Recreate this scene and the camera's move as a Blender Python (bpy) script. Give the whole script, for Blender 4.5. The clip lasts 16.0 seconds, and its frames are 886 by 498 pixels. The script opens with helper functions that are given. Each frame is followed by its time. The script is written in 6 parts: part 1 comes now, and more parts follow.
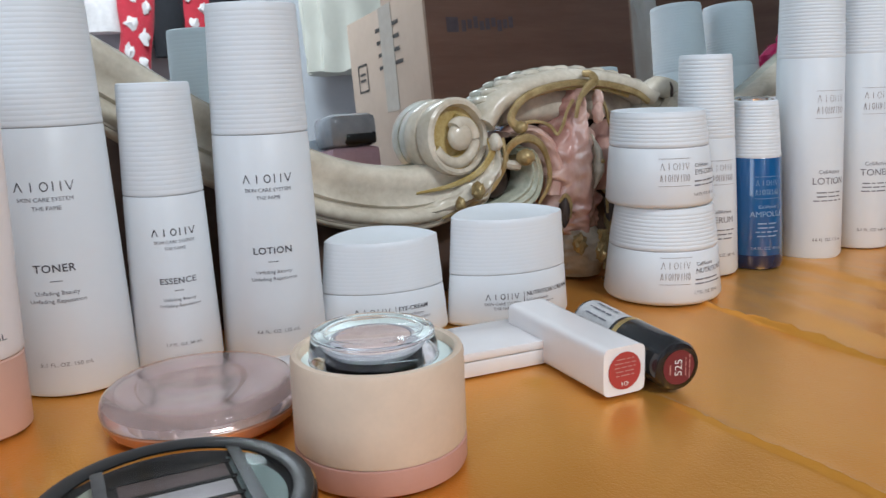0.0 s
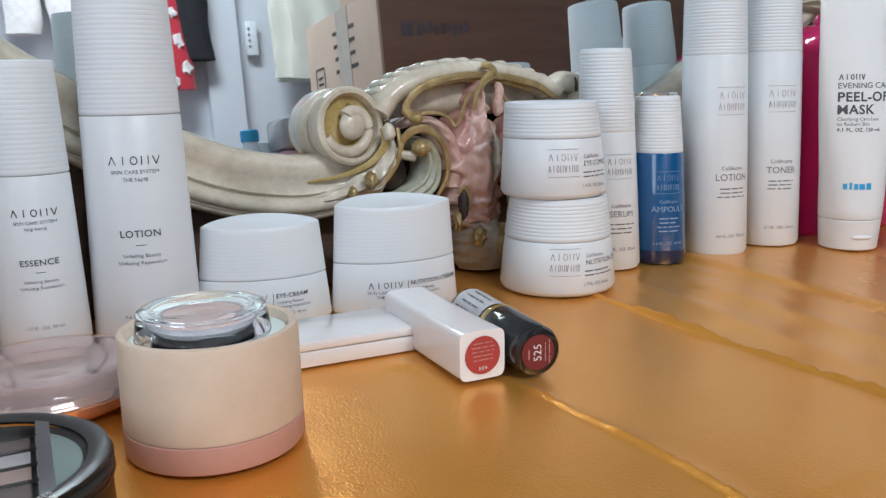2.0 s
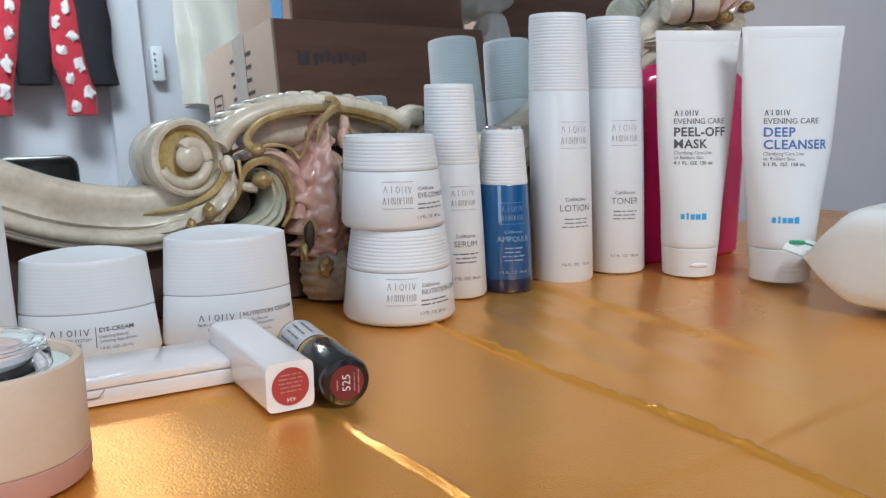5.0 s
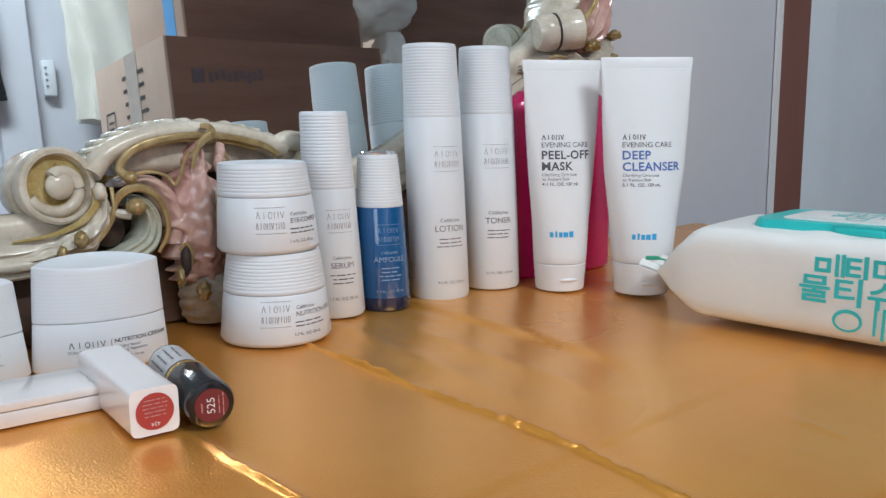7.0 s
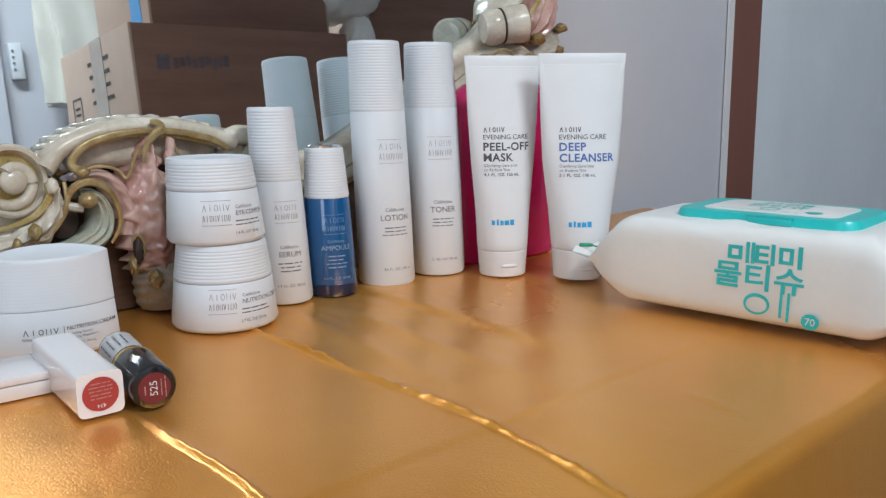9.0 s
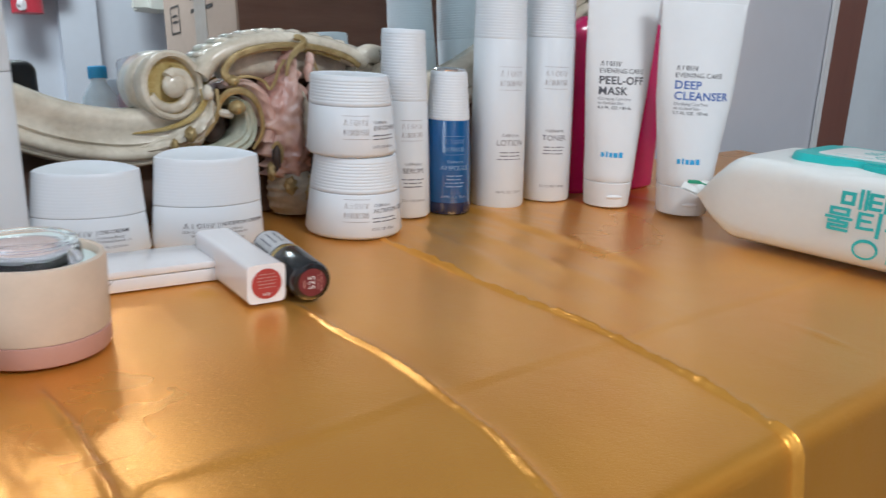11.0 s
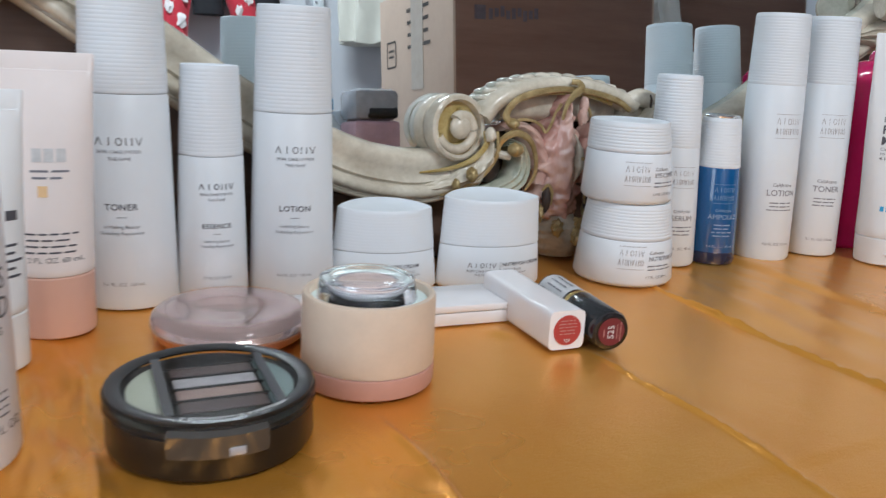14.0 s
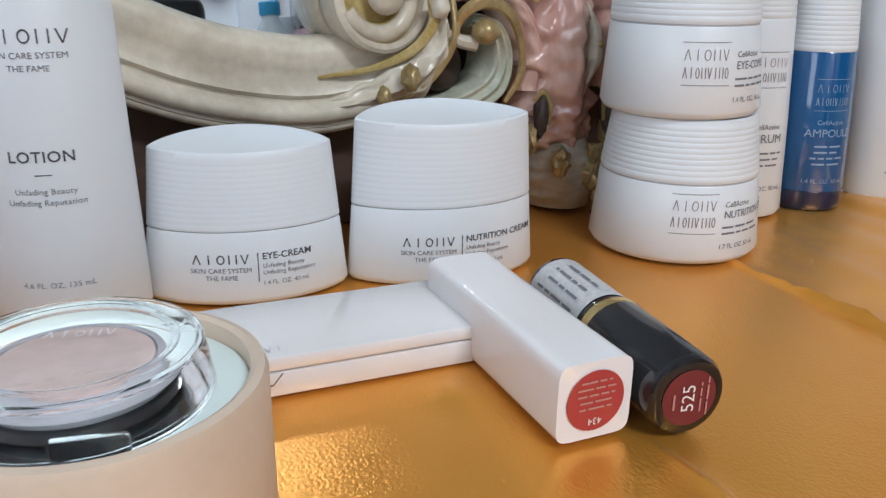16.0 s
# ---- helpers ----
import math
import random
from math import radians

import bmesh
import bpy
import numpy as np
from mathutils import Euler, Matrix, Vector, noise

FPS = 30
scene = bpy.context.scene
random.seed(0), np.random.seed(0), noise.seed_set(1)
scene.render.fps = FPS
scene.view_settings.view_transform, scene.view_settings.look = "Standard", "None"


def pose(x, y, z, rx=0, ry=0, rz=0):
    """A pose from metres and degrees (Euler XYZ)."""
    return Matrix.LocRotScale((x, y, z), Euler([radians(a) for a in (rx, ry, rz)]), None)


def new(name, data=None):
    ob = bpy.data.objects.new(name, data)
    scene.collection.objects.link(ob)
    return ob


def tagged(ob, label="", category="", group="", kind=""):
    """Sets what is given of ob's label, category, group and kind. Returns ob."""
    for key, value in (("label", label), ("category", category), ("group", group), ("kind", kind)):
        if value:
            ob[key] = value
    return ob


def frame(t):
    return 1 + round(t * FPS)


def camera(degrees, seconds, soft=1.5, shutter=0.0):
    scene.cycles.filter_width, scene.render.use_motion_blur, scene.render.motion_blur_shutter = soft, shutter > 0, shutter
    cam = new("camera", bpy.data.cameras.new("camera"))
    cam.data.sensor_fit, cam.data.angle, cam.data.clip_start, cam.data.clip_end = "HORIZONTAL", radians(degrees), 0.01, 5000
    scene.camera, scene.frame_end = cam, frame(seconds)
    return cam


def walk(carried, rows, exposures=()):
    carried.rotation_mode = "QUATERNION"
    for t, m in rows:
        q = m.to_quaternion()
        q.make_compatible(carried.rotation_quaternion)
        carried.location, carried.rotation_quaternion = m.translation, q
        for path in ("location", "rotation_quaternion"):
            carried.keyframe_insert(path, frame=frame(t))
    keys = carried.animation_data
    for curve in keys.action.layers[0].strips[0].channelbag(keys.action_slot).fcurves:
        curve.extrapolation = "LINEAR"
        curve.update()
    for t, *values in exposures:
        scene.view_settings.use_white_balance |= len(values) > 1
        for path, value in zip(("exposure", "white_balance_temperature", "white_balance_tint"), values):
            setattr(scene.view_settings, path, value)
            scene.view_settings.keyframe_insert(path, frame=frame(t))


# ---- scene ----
cam = camera(56.6, 16.0, soft=1.35, shutter=0.3)
METRES, EYE, TILT, LEAN, TURN = 0.66, 0.127, -12.25, 1.89, 0.0
ROWS = [
    (0.0, 0.0, 0.0, 0.0, 0.0, 0.0, -0.0),
    (0.5, 0.0223, 0.0005, -0.0056, -0.93, 0.28, -0.27),
    (1.0, 0.0432, -0.0005, -0.0077, -1.3, 0.42, -0.41),
    (1.5, 0.067, -0.003, -0.009, -1.19, 0.71, -0.6),
    (2.0, 0.0728, 0.0039, -0.0162, -1.39, 0.73, -0.5),
    (2.5, 0.102, -0.0055, -0.0155, -1.78, 0.39, -0.4),
    (3.0, 0.127, -0.0157, -0.0161, -2.81, 0.49, -0.14),
    (3.5, 0.1345, -0.0131, -0.0132, -3.81, 0.78, -0.01),
    (6.0, 0.1462, -0.0117, -0.0126, -9.52, 3.39, 0.5),
    (6.5, 0.1526, -0.0242, -0.0044, -11.33, 3.37, 0.98),
    (7.0, 0.171, -0.0482, -0.0072, -12.71, 3.4, 1.41),
    (7.5, 0.1793, -0.0658, -0.0105, -13.67, 3.3, 1.67),
    (8.0, 0.1871, -0.082, -0.0044, -14.26, 3.14, 2.08),
    (10.5, 0.1998, -0.1154, -0.0051, -12.33, -1.88, -0.50),
    (11.0, 0.1259, -0.1321, -0.0091, -10.34, -3.04, -2.31),
    (11.5, 0.0669, -0.1727, -0.0037, -8.84, -3.01, -3.79),
    (12.0, 0.0322, -0.1987, -0.0187, -7.59, -2.13, -4.28),
    (12.5, 0.0125, -0.2158, -0.0205, -5.87, -1.44, -4.31),
    (13.0, -0.0105, -0.2065, -0.0163, -4.71, -1.66, -4.66),
    (13.5, -0.0279, -0.1707, -0.0161, -0.66, -2.02, -5.13),
    (14.0, 0.0210, -0.1219, -0.0027, 1.11, -1.69, -5.21),
    (14.5, 0.0628, -0.0019, -0.0036, 0.02, -1.47, -4.60),
    (15.0, 0.0544, 0.1020, -0.0144, -0.50, -4.83, -3.84),
    (15.5, 0.0500, 0.1771, 0.0077, 1.01, -6.70, -3.66),
    (16.0, 0.0548, 0.2146, 0.0130, 0.71, -7.30, -2.88),
]
walk(cam, [(t, pose(0, 0, EYE, TILT, LEAN, TURN) @ pose(METRES * x, METRES * y, METRES * z, 90 + pitch, roll, yaw)) for t, x, y, z, yaw, pitch, roll in ROWS])

# ---- light: a ceiling panel, a window on the side, and the grey sky outside it ----
ROOM = pose(-0.195, 0.352, 0, 0, 0, 29)      # x along the wall behind the mirror, y into that wall
MIRROR = pose(-0.195, 0.352, 0, -4, 0, 29)   # the mirror leans back against the wall
scene.view_settings.exposure = 0.0
world = bpy.data.worlds.new("sky")
scene.world = world
world.use_nodes = True
_sky = world.node_tree.nodes.new("ShaderNodeTexSky")
_sky.sky_type, _sky.sun_disc, _sky.sun_elevation, _sky.sun_rotation = "NISHITA", False, radians(40), radians(200)
world.node_tree.nodes["Background"].inputs["Strength"].default_value = 0.1
world.node_tree.links.new(_sky.outputs[0], world.node_tree.nodes["Background"].inputs["Color"])


def area(name, m, sx, sy, watts, colour):
    d = bpy.data.lights.new(name, "AREA")
    d.shape, d.size, d.size_y, d.energy, d.color = "RECTANGLE", sx, sy, watts, colour
    ob = new(name, d)
    ob.matrix_world = m
    return ob


CEIL = 1.75
LAMPS = ((0.36, 1.80, 0.80, 0.28, 44, (0.87, 0.945, 1.0)),)
for lu, lv, lx, ly, watts, tint in LAMPS:
    area("ceiling_lamp_light", ROOM @ pose(lu, -lv, CEIL - 0.06), lx, ly, watts, tint)
area("window_light", ROOM @ pose(-1.46, -1.1, 0.75, 0, -90, 0), 1.1, 1.0, 12, (0.74, 0.87, 1.0))

# ---- materials ----


def mat(name, base, rough=0.5, metal=0.0, var=0.06, scale=60.0, bump=0.0, bump_scale=300.0, second=None, coat=0.0, trans=0.0, ior=1.45, alpha=1.0, stretch=(1, 1, 1), sheen=0.0, stain=0.0, sss=0.0):
    """A surface with grain and larger blotches, both in real size (object coordinates, metres)."""
    m = bpy.data.materials.new(name)
    m.use_nodes = True
    nt = m.node_tree
    b = nt.nodes["Principled BSDF"]
    b.inputs["Roughness"].default_value = rough
    b.inputs["Metallic"].default_value = metal
    b.inputs["IOR"].default_value = ior
    b.inputs["Coat Weight"].default_value = coat
    b.inputs["Transmission Weight"].default_value = trans
    b.inputs["Alpha"].default_value = alpha
    b.inputs["Sheen Weight"].default_value = sheen
    if sss:
        b.inputs["Subsurface Weight"].default_value = sss
        b.inputs["Subsurface Radius"].default_value = (0.004, 0.003, 0.002)
        b.inputs["Subsurface Scale"].default_value = 1.0
    co = nt.nodes.new("ShaderNodeTexCoord")
    mp = nt.nodes.new("ShaderNodeMapping")
    mp.inputs["Scale"].default_value = stretch
    nt.links.new(co.outputs["Object"], mp.inputs[0])
    n1 = nt.nodes.new("ShaderNodeTexNoise")
    n1.inputs["Scale"].default_value, n1.inputs["Detail"].default_value = scale, 4
    n2 = nt.nodes.new("ShaderNodeTexNoise")
    n2.inputs["Scale"].default_value, n2.inputs["Detail"].default_value = scale * 7.3, 3
    for n in (n1, n2):
        nt.links.new(mp.outputs[0], n.inputs["Vector"])
    add = nt.nodes.new("ShaderNodeMath")
    add.operation = "MULTIPLY_ADD"
    add.inputs[1].default_value = 0.35
    nt.links.new(n2.outputs["Fac"], add.inputs[0])
    nt.links.new(n1.outputs["Fac"], add.inputs[2])
    ramp = nt.nodes.new("ShaderNodeValToRGB")
    ramp.color_ramp.elements[0].position, ramp.color_ramp.elements[1].position = 0.45, 0.9
    c2 = second or tuple(min(1.0, c * (1 + var)) for c in base)
    c1 = tuple(c * (1 - var) for c in base)
    ramp.color_ramp.elements[0].color, ramp.color_ramp.elements[1].color = (*c1, 1), (*c2, 1)
    nt.links.new(add.outputs[0], ramp.inputs[0])
    nt.links.new(ramp.outputs[0], b.inputs["Base Color"])
    if stain:
        r2 = nt.nodes.new("ShaderNodeMapRange")
        r2.inputs["To Min"].default_value, r2.inputs["To Max"].default_value = max(0.02, rough - stain), min(1, rough + stain)
        nt.links.new(n1.outputs["Fac"], r2.inputs["Value"])
        nt.links.new(r2.outputs[0], b.inputs["Roughness"])
    if bump:
        n3 = nt.nodes.new("ShaderNodeTexNoise")
        n3.inputs["Scale"].default_value, n3.inputs["Detail"].default_value = bump_scale, 4
        nt.links.new(mp.outputs[0], n3.inputs["Vector"])
        bp = nt.nodes.new("ShaderNodeBump")
        bp.inputs["Strength"].default_value, bp.inputs["Distance"].default_value = bump, 0.001
        nt.links.new(n3.outputs["Fac"], bp.inputs["Height"])
        nt.links.new(bp.outputs[0], b.inputs["Normal"])
    return m


WHITE = mat("white_plastic", (0.70, 0.735, 0.77), 0.34, var=0.015, scale=40, stain=0.05)
WHITE_CAP = mat("white_ribbed_plastic", (0.70, 0.74, 0.78), 0.42, var=0.015, scale=40)
WHITE_GLOSS = mat("white_gloss_plastic", (0.82, 0.80, 0.81), 0.16, var=0.015, scale=40, coat=0.3)
WHITE_TUBE = mat("white_soft_tube", (0.745, 0.76, 0.775), 0.4, var=0.02, scale=30, bump=0.05, bump_scale=60)
SEAM = mat("seam_gap_plastic", (0.42, 0.42, 0.45), 0.7)
INK = mat("dark_grey_ink", (0.075, 0.075, 0.09), 0.5)
INK_SOFT = mat("soft_grey_ink", (0.17, 0.17, 0.20), 0.5)
INK_BROWN = mat("grey_brown_ink", (0.26, 0.22, 0.22), 0.4)
INK_BLUE = mat("blue_ink", (0.07, 0.15, 0.42), 0.5)
INK_CYAN = mat("cyan_ink", (0.03, 0.36, 0.68), 0.5)
INK_TEAL = mat("teal_ink", (0.03, 0.50, 0.49), 0.5)
INK_SILVER = mat("silver_ink", (0.24, 0.38, 0.55), 0.35)
INK_PINK = mat("faded_pink_ink", (0.50, 0.25, 0.23), 0.5)
INK_WHITE = mat("white_ink", (0.75, 0.74, 0.74), 0.5)
INK_RED = mat("rose_red_ink", (0.62, 0.03, 0.06), 0.5)
INK_MINT = mat("mint_ink", (0.30, 0.68, 0.62), 0.5)
PEACH = mat("peach_ink", (0.80, 0.55, 0.30), 0.5)
BLUE_GLASS = mat("blue_lacquered_glass", (0.004, 0.085, 0.25), 0.12, var=0.05, coat=0.6)
BLUE_DARK = mat("dark_blue_glass_base", (0.006, 0.018, 0.06), 0.1, coat=0.6)
STEEL = mat("polished_steel", (0.75, 0.75, 0.77), 0.15, 1.0)
GOLD = mat("brass_ring", (0.80, 0.58, 0.25), 0.22, 1.0)
BLACK = mat("black_gloss_plastic", (0.012, 0.012, 0.014), 0.16, coat=0.4)
BLACK_MATT = mat("black_matt_plastic", (0.011, 0.0105, 0.0105), 0.30)
DARK_RED = mat("dark_red_sticker", (0.16, 0.022, 0.03), 0.4)
RED = mat("brick_red_sticker", (0.42, 0.05, 0.05), 0.4)
CREAM_POT = mat("cream_coated_card", (0.64, 0.51, 0.40), 0.5, var=0.05, scale=70, bump=0.06, bump_scale=500)
PINK_POT = mat("dusty_pink_card", (0.54, 0.30, 0.25), 0.5, var=0.04, scale=70, bump=0.06, bump_scale=500)
MINT_LINER = mat("pale_mint_liner", (0.66, 0.76, 0.74), 0.4, var=0.02)
CLEAR = mat("clear_acrylic", (0.97, 0.97, 0.99), 0.03, trans=1.0, ior=1.20, var=0.0)
CATCH = mat("smoky_grey_plastic", (0.055, 0.05, 0.045), 0.14, var=0.05, coat=0.3)
SMOKE = mat("smoky_clear_plastic", (0.78, 0.76, 0.73), 0.02, trans=1.0, ior=1.15, var=0.0)
ROSE_CLEAR = mat("rose_tinted_plastic", (0.97, 0.88, 0.86), 0.02, var=0.0, trans=1.0, ior=1.42)
ROSE_BASE = mat("rose_gold_plastic", (0.62, 0.27, 0.15), 0.16, 0.35, coat=0.4)
ROSE_PAN = mat("mauve_pearl_plastic", (0.74, 0.63, 0.61), 0.07, 0.75)
POWDER = mat("rosy_brown_powder", (0.50, 0.39, 0.36), 0.75, var=0.1, scale=300, bump=0.1, bump_scale=900)
SHADOW_A = mat("silver_grey_eyeshadow", (0.36, 0.35, 0.37), 0.5, scale=300, var=0.1)
SHADOW_B = mat("beige_pink_eyeshadow", (0.30, 0.22, 0.20), 0.6, scale=300, var=0.1)
SHADOW_C = mat("brown_eyeshadow", (0.10, 0.075, 0.075), 0.6, scale=300, var=0.1)
LIP_BALM = mat("pale_green_cream_pan", (0.42, 0.46, 0.38), 0.3, scale=100, var=0.04)
LIP_GREY = mat("grey_green_cream_pan", (0.20, 0.27, 0.27), 0.3, scale=100, var=0.04)
FOIL = mat("speckled_label_paper", (0.56, 0.56, 0.57), 0.35, var=0.12, scale=500)
SUN_TUBE = mat("pinkish_white_tube", (0.78, 0.71, 0.69), 0.38, var=0.02, scale=30)
SUN_CAP = mat("salmon_plastic_cap", (0.66, 0.40, 0.32), 0.4, var=0.02)
MIST = mat("milky_white_bottle", (0.71, 0.72, 0.77), 0.3, var=0.015)
MAGENTA = mat("translucent_magenta_plastic", (0.75, 0.02, 0.165), 0.12, trans=0.35, var=0.1, scale=25, coat=0.4)
PACK = mat("white_pack_film", (0.80, 0.81, 0.78), 0.32, var=0.03, scale=30, bump=0.25, bump_scale=45, stain=0.08)
TEAL = mat("teal_plastic_lid", (0.02, 0.52, 0.50), 0.3, var=0.03)
CREAM = mat("aged_cream_lacquer", (0.56, 0.49, 0.38), 0.24, second=(0.72, 0.66, 0.55), scale=45, var=0.14, bump=0.15, bump_scale=220, coat=0.25, stain=0.1)
CREAM_DARK = mat("darker_cream_lacquer", (0.40, 0.35, 0.28), 0.34, second=(0.58, 0.52, 0.42), scale=60, var=0.2, bump=0.15, bump_scale=220, coat=0.2)
OCHRE = mat("ochre_gold_wash", (0.40, 0.26, 0.05), 0.3, second=(0.56, 0.45, 0.22), scale=90, var=0.2, coat=0.3)
OLD_GOLD = mat("old_gold_paint", (0.34, 0.23, 0.09), 0.3, 0.35, second=(0.50, 0.38, 0.19), scale=120, var=0.25, bump=0.2, bump_scale=400)
PINK_LACQ = mat("dusty_pink_lacquer", (0.50, 0.20, 0.17), 0.16, second=(0.70, 0.50, 0.42), scale=30, var=0.25, bump=0.2, bump_scale=200, coat=0.4, stretch=(1, 1, 0.35))
GREEN_LACQ = mat("pale_green_lacquer", (0.36, 0.40, 0.30), 0.26, second=(0.56, 0.56, 0.46), scale=70, var=0.15, bump=0.15, bump_scale=200, coat=0.4)
# near-black tone painted in for the shade inside carved recesses
HOLLOW_SHADE = mat("dark_hollow_shade", (0.05, 0.035, 0.03), 0.6)
BACKBOARD = mat("dark_brown_board", (0.085, 0.05, 0.038), 0.55, second=(0.13, 0.085, 0.066), scale=14, var=0.2, stretch=(0.3, 1, 3))
WALL = mat("lilac_grey_wall_paint", (0.62, 0.63, 0.68), 0.6, var=0.03, scale=5, bump=0.1, bump_scale=90)
CEILING = mat("white_ceiling_paint", (0.75, 0.75, 0.75), 0.7, var=0.03, scale=5)
FLOOR = mat("grey_floor_tile", (0.28, 0.26, 0.25), 0.35, var=0.08, scale=8)
DOOR_BROWN = mat("reddish_brown_paint", (0.20, 0.075, 0.05), 0.45, var=0.1, scale=12, stretch=(1, 1, 0.2))
DOOR_GREY = mat("pale_blue_grey_paint", (0.76, 0.83, 0.88), 0.45, var=0.03, scale=8)
# one brown card in two tones: shaded and lit faces painted apart
CARD_SHADED = mat("shaded_corrugated_card", (0.25, 0.125, 0.088), 0.75, second=(0.29, 0.155, 0.11), var=0.08, scale=9, stretch=(0.4, 0.4, 4), bump=0.1, bump_scale=300)
CARD_LIT = mat("lit_corrugated_card", (0.56, 0.41, 0.32), 0.75, var=0.06, scale=10, bump=0.1, bump_scale=300)
TAPE_BLUE = mat("blue_packing_tape", (0.05, 0.30, 0.62), 0.3)
TAPE_CLEAR = mat("beige_packing_tape", (0.50, 0.42, 0.35), 0.25)
CARD_PRINT = mat("faded_blue_print", (0.145, 0.115, 0.13), 0.7, var=0.2, scale=90)
CARD_INK = mat("faded_black_print", (0.07, 0.06, 0.055), 0.7)
WRAP = mat("white_foam_wrap", (0.80, 0.77, 0.72), 0.6, var=0.06, scale=20, bump=0.4, bump_scale=40)
SACK = mat("pale_cream_sack", (0.64, 0.62, 0.55), 0.6, var=0.05, scale=9, bump=0.4, bump_scale=18)
CLOTH_RED = mat("red_flannel", (0.50, 0.02, 0.04), 0.8, var=0.1, scale=60, sheen=0.3)
CLOTH_WHITE = mat("white_flannel_print", (0.72, 0.66, 0.66), 0.8, var=0.1, scale=60)
CLOTH_BLACK = mat("black_jersey", (0.012, 0.012, 0.016), 0.85, var=0.2, scale=60)
WOOD = mat("table_wood", (0.25, 0.15, 0.08), 0.5, scale=20, stretch=(0.2, 1, 1), var=0.2)
WATER = mat("clear_bottle_plastic", (0.75, 0.86, 0.92), 0.08, alpha=0.75)
TIN_GREY = mat("grey_clear_box", (0.34, 0.34, 0.36), 0.15, var=0.1)
TIN_PINK = mat("dull_pink_box", (0.50, 0.30, 0.33), 0.35, var=0.1)


def mirror_material():
    m = bpy.data.materials.new("silvered_mirror")
    m.use_nodes = True
    b = m.node_tree.nodes["Principled BSDF"]
    b.inputs["Base Color"].default_value = (0.79, 0.86, 0.88, 1)
    b.inputs["Metallic"].default_value, b.inputs["Roughness"].default_value = 1.0, 0.015
    return m


def satin_material():
    """Gold satin: a warm dyed weave with a directional gloss and fine crumples."""
    m = bpy.data.materials.new("gold_satin")
    m.use_nodes = True
    nt = m.node_tree
    b = nt.nodes["Principled BSDF"]
    co = nt.nodes.new("ShaderNodeTexCoord")
    big = nt.nodes.new("ShaderNodeTexNoise")
    big.inputs["Scale"].default_value, big.inputs["Detail"].default_value = 7, 4
    ramp = nt.nodes.new("ShaderNodeValToRGB")
    ramp.color_ramp.elements[0].position, ramp.color_ramp.elements[1].position = 0.3, 0.75
    ramp.color_ramp.elements[0].color, ramp.color_ramp.elements[1].color = (0.77, 0.30, 0.034, 1), (0.86, 0.40, 0.065, 1)
    nt.links.new(co.outputs["Object"], big.inputs["Vector"])
    nt.links.new(big.outputs["Fac"], ramp.inputs[0])
    nt.links.new(ramp.outputs[0], b.inputs["Base Color"])
    b.inputs["Metallic"].default_value = 0.64
    b.inputs["Sheen Weight"].default_value = 0.15
    b.inputs["Sheen Roughness"].default_value = 0.35
    b.inputs["Coat Weight"].default_value, b.inputs["Coat Roughness"].default_value = 0.12, 0.2
    b.inputs["Sheen Tint"].default_value = (1.0, 0.86, 0.55, 1)
    rr = nt.nodes.new("ShaderNodeMapRange")
    rr.inputs["To Min"].default_value, rr.inputs["To Max"].default_value = 0.25, 0.31
    nt.links.new(big.outputs["Fac"], rr.inputs["Value"])
    nt.links.new(rr.outputs[0], b.inputs["Roughness"])
    crumple = nt.nodes.new("ShaderNodeTexNoise")
    crumple.inputs["Scale"].default_value, crumple.inputs["Detail"].default_value = 45, 3
    mp = nt.nodes.new("ShaderNodeMapping")
    mp.inputs["Scale"].default_value = (1.25, 0.9, 1)
    nt.links.new(co.outputs["Object"], mp.inputs[0])
    nt.links.new(mp.outputs[0], crumple.inputs["Vector"])
    weave = nt.nodes.new("ShaderNodeTexNoise")
    weave.inputs["Scale"].default_value = 900
    nt.links.new(mp.outputs[0], weave.inputs["Vector"])
    b1, b2 = nt.nodes.new("ShaderNodeBump"), nt.nodes.new("ShaderNodeBump")
    b1.inputs["Strength"].default_value, b1.inputs["Distance"].default_value = 0.3, 0.0009
    b2.inputs["Strength"].default_value, b2.inputs["Distance"].default_value = 0.4, 0.0004
    nt.links.new(crumple.outputs["Fac"], b1.inputs["Height"])
    nt.links.new(weave.outputs["Fac"], b2.inputs["Height"])
    nt.links.new(b1.outputs[0], b2.inputs["Normal"])
    nt.links.new(b2.outputs[0], b.inputs["Normal"])
    return m


MIRROR_GLASS = mirror_material()
SATIN = satin_material()

# ---- small helpers for meshes ----


def finish(bm, material, name, smooth=True, angle=40):
    me = bpy.data.meshes.new(name)
    bmesh.ops.recalc_face_normals(bm, faces=bm.faces)
    bm.to_mesh(me)
    bm.free()
    me.materials.append(material)
    if smooth:
        me.shade_smooth()
        me.set_sharp_from_angle(angle=radians(angle))
    return me


def part(name, bm, material, parent, label="", smooth=True, angle=40, m=None):
    ob = new(name, finish(bm, material, name, smooth, angle) if isinstance(bm, bmesh.types.BMesh) else bm)
    ob.parent = parent
    if m is not None:
        ob.matrix_local = m
    ob.visible_shadow = material not in (CLEAR, ROSE_CLEAR, SMOKE)
    if label:
        tagged(ob, label)
    return ob


def thing(name, m, label, category, group="", kind=""):
    ob = new(name)
    ob.empty_display_size = 0.02
    ob.matrix_world = m
    return tagged(ob, label, category, group, kind)


def solid(name, bm, material, m, label, category="", group="", kind="", smooth=True, angle=40):
    ob = new(name, finish(bm, material, name, smooth, angle))
    ob.matrix_world = m
    return tagged(ob, label, category, group, kind)


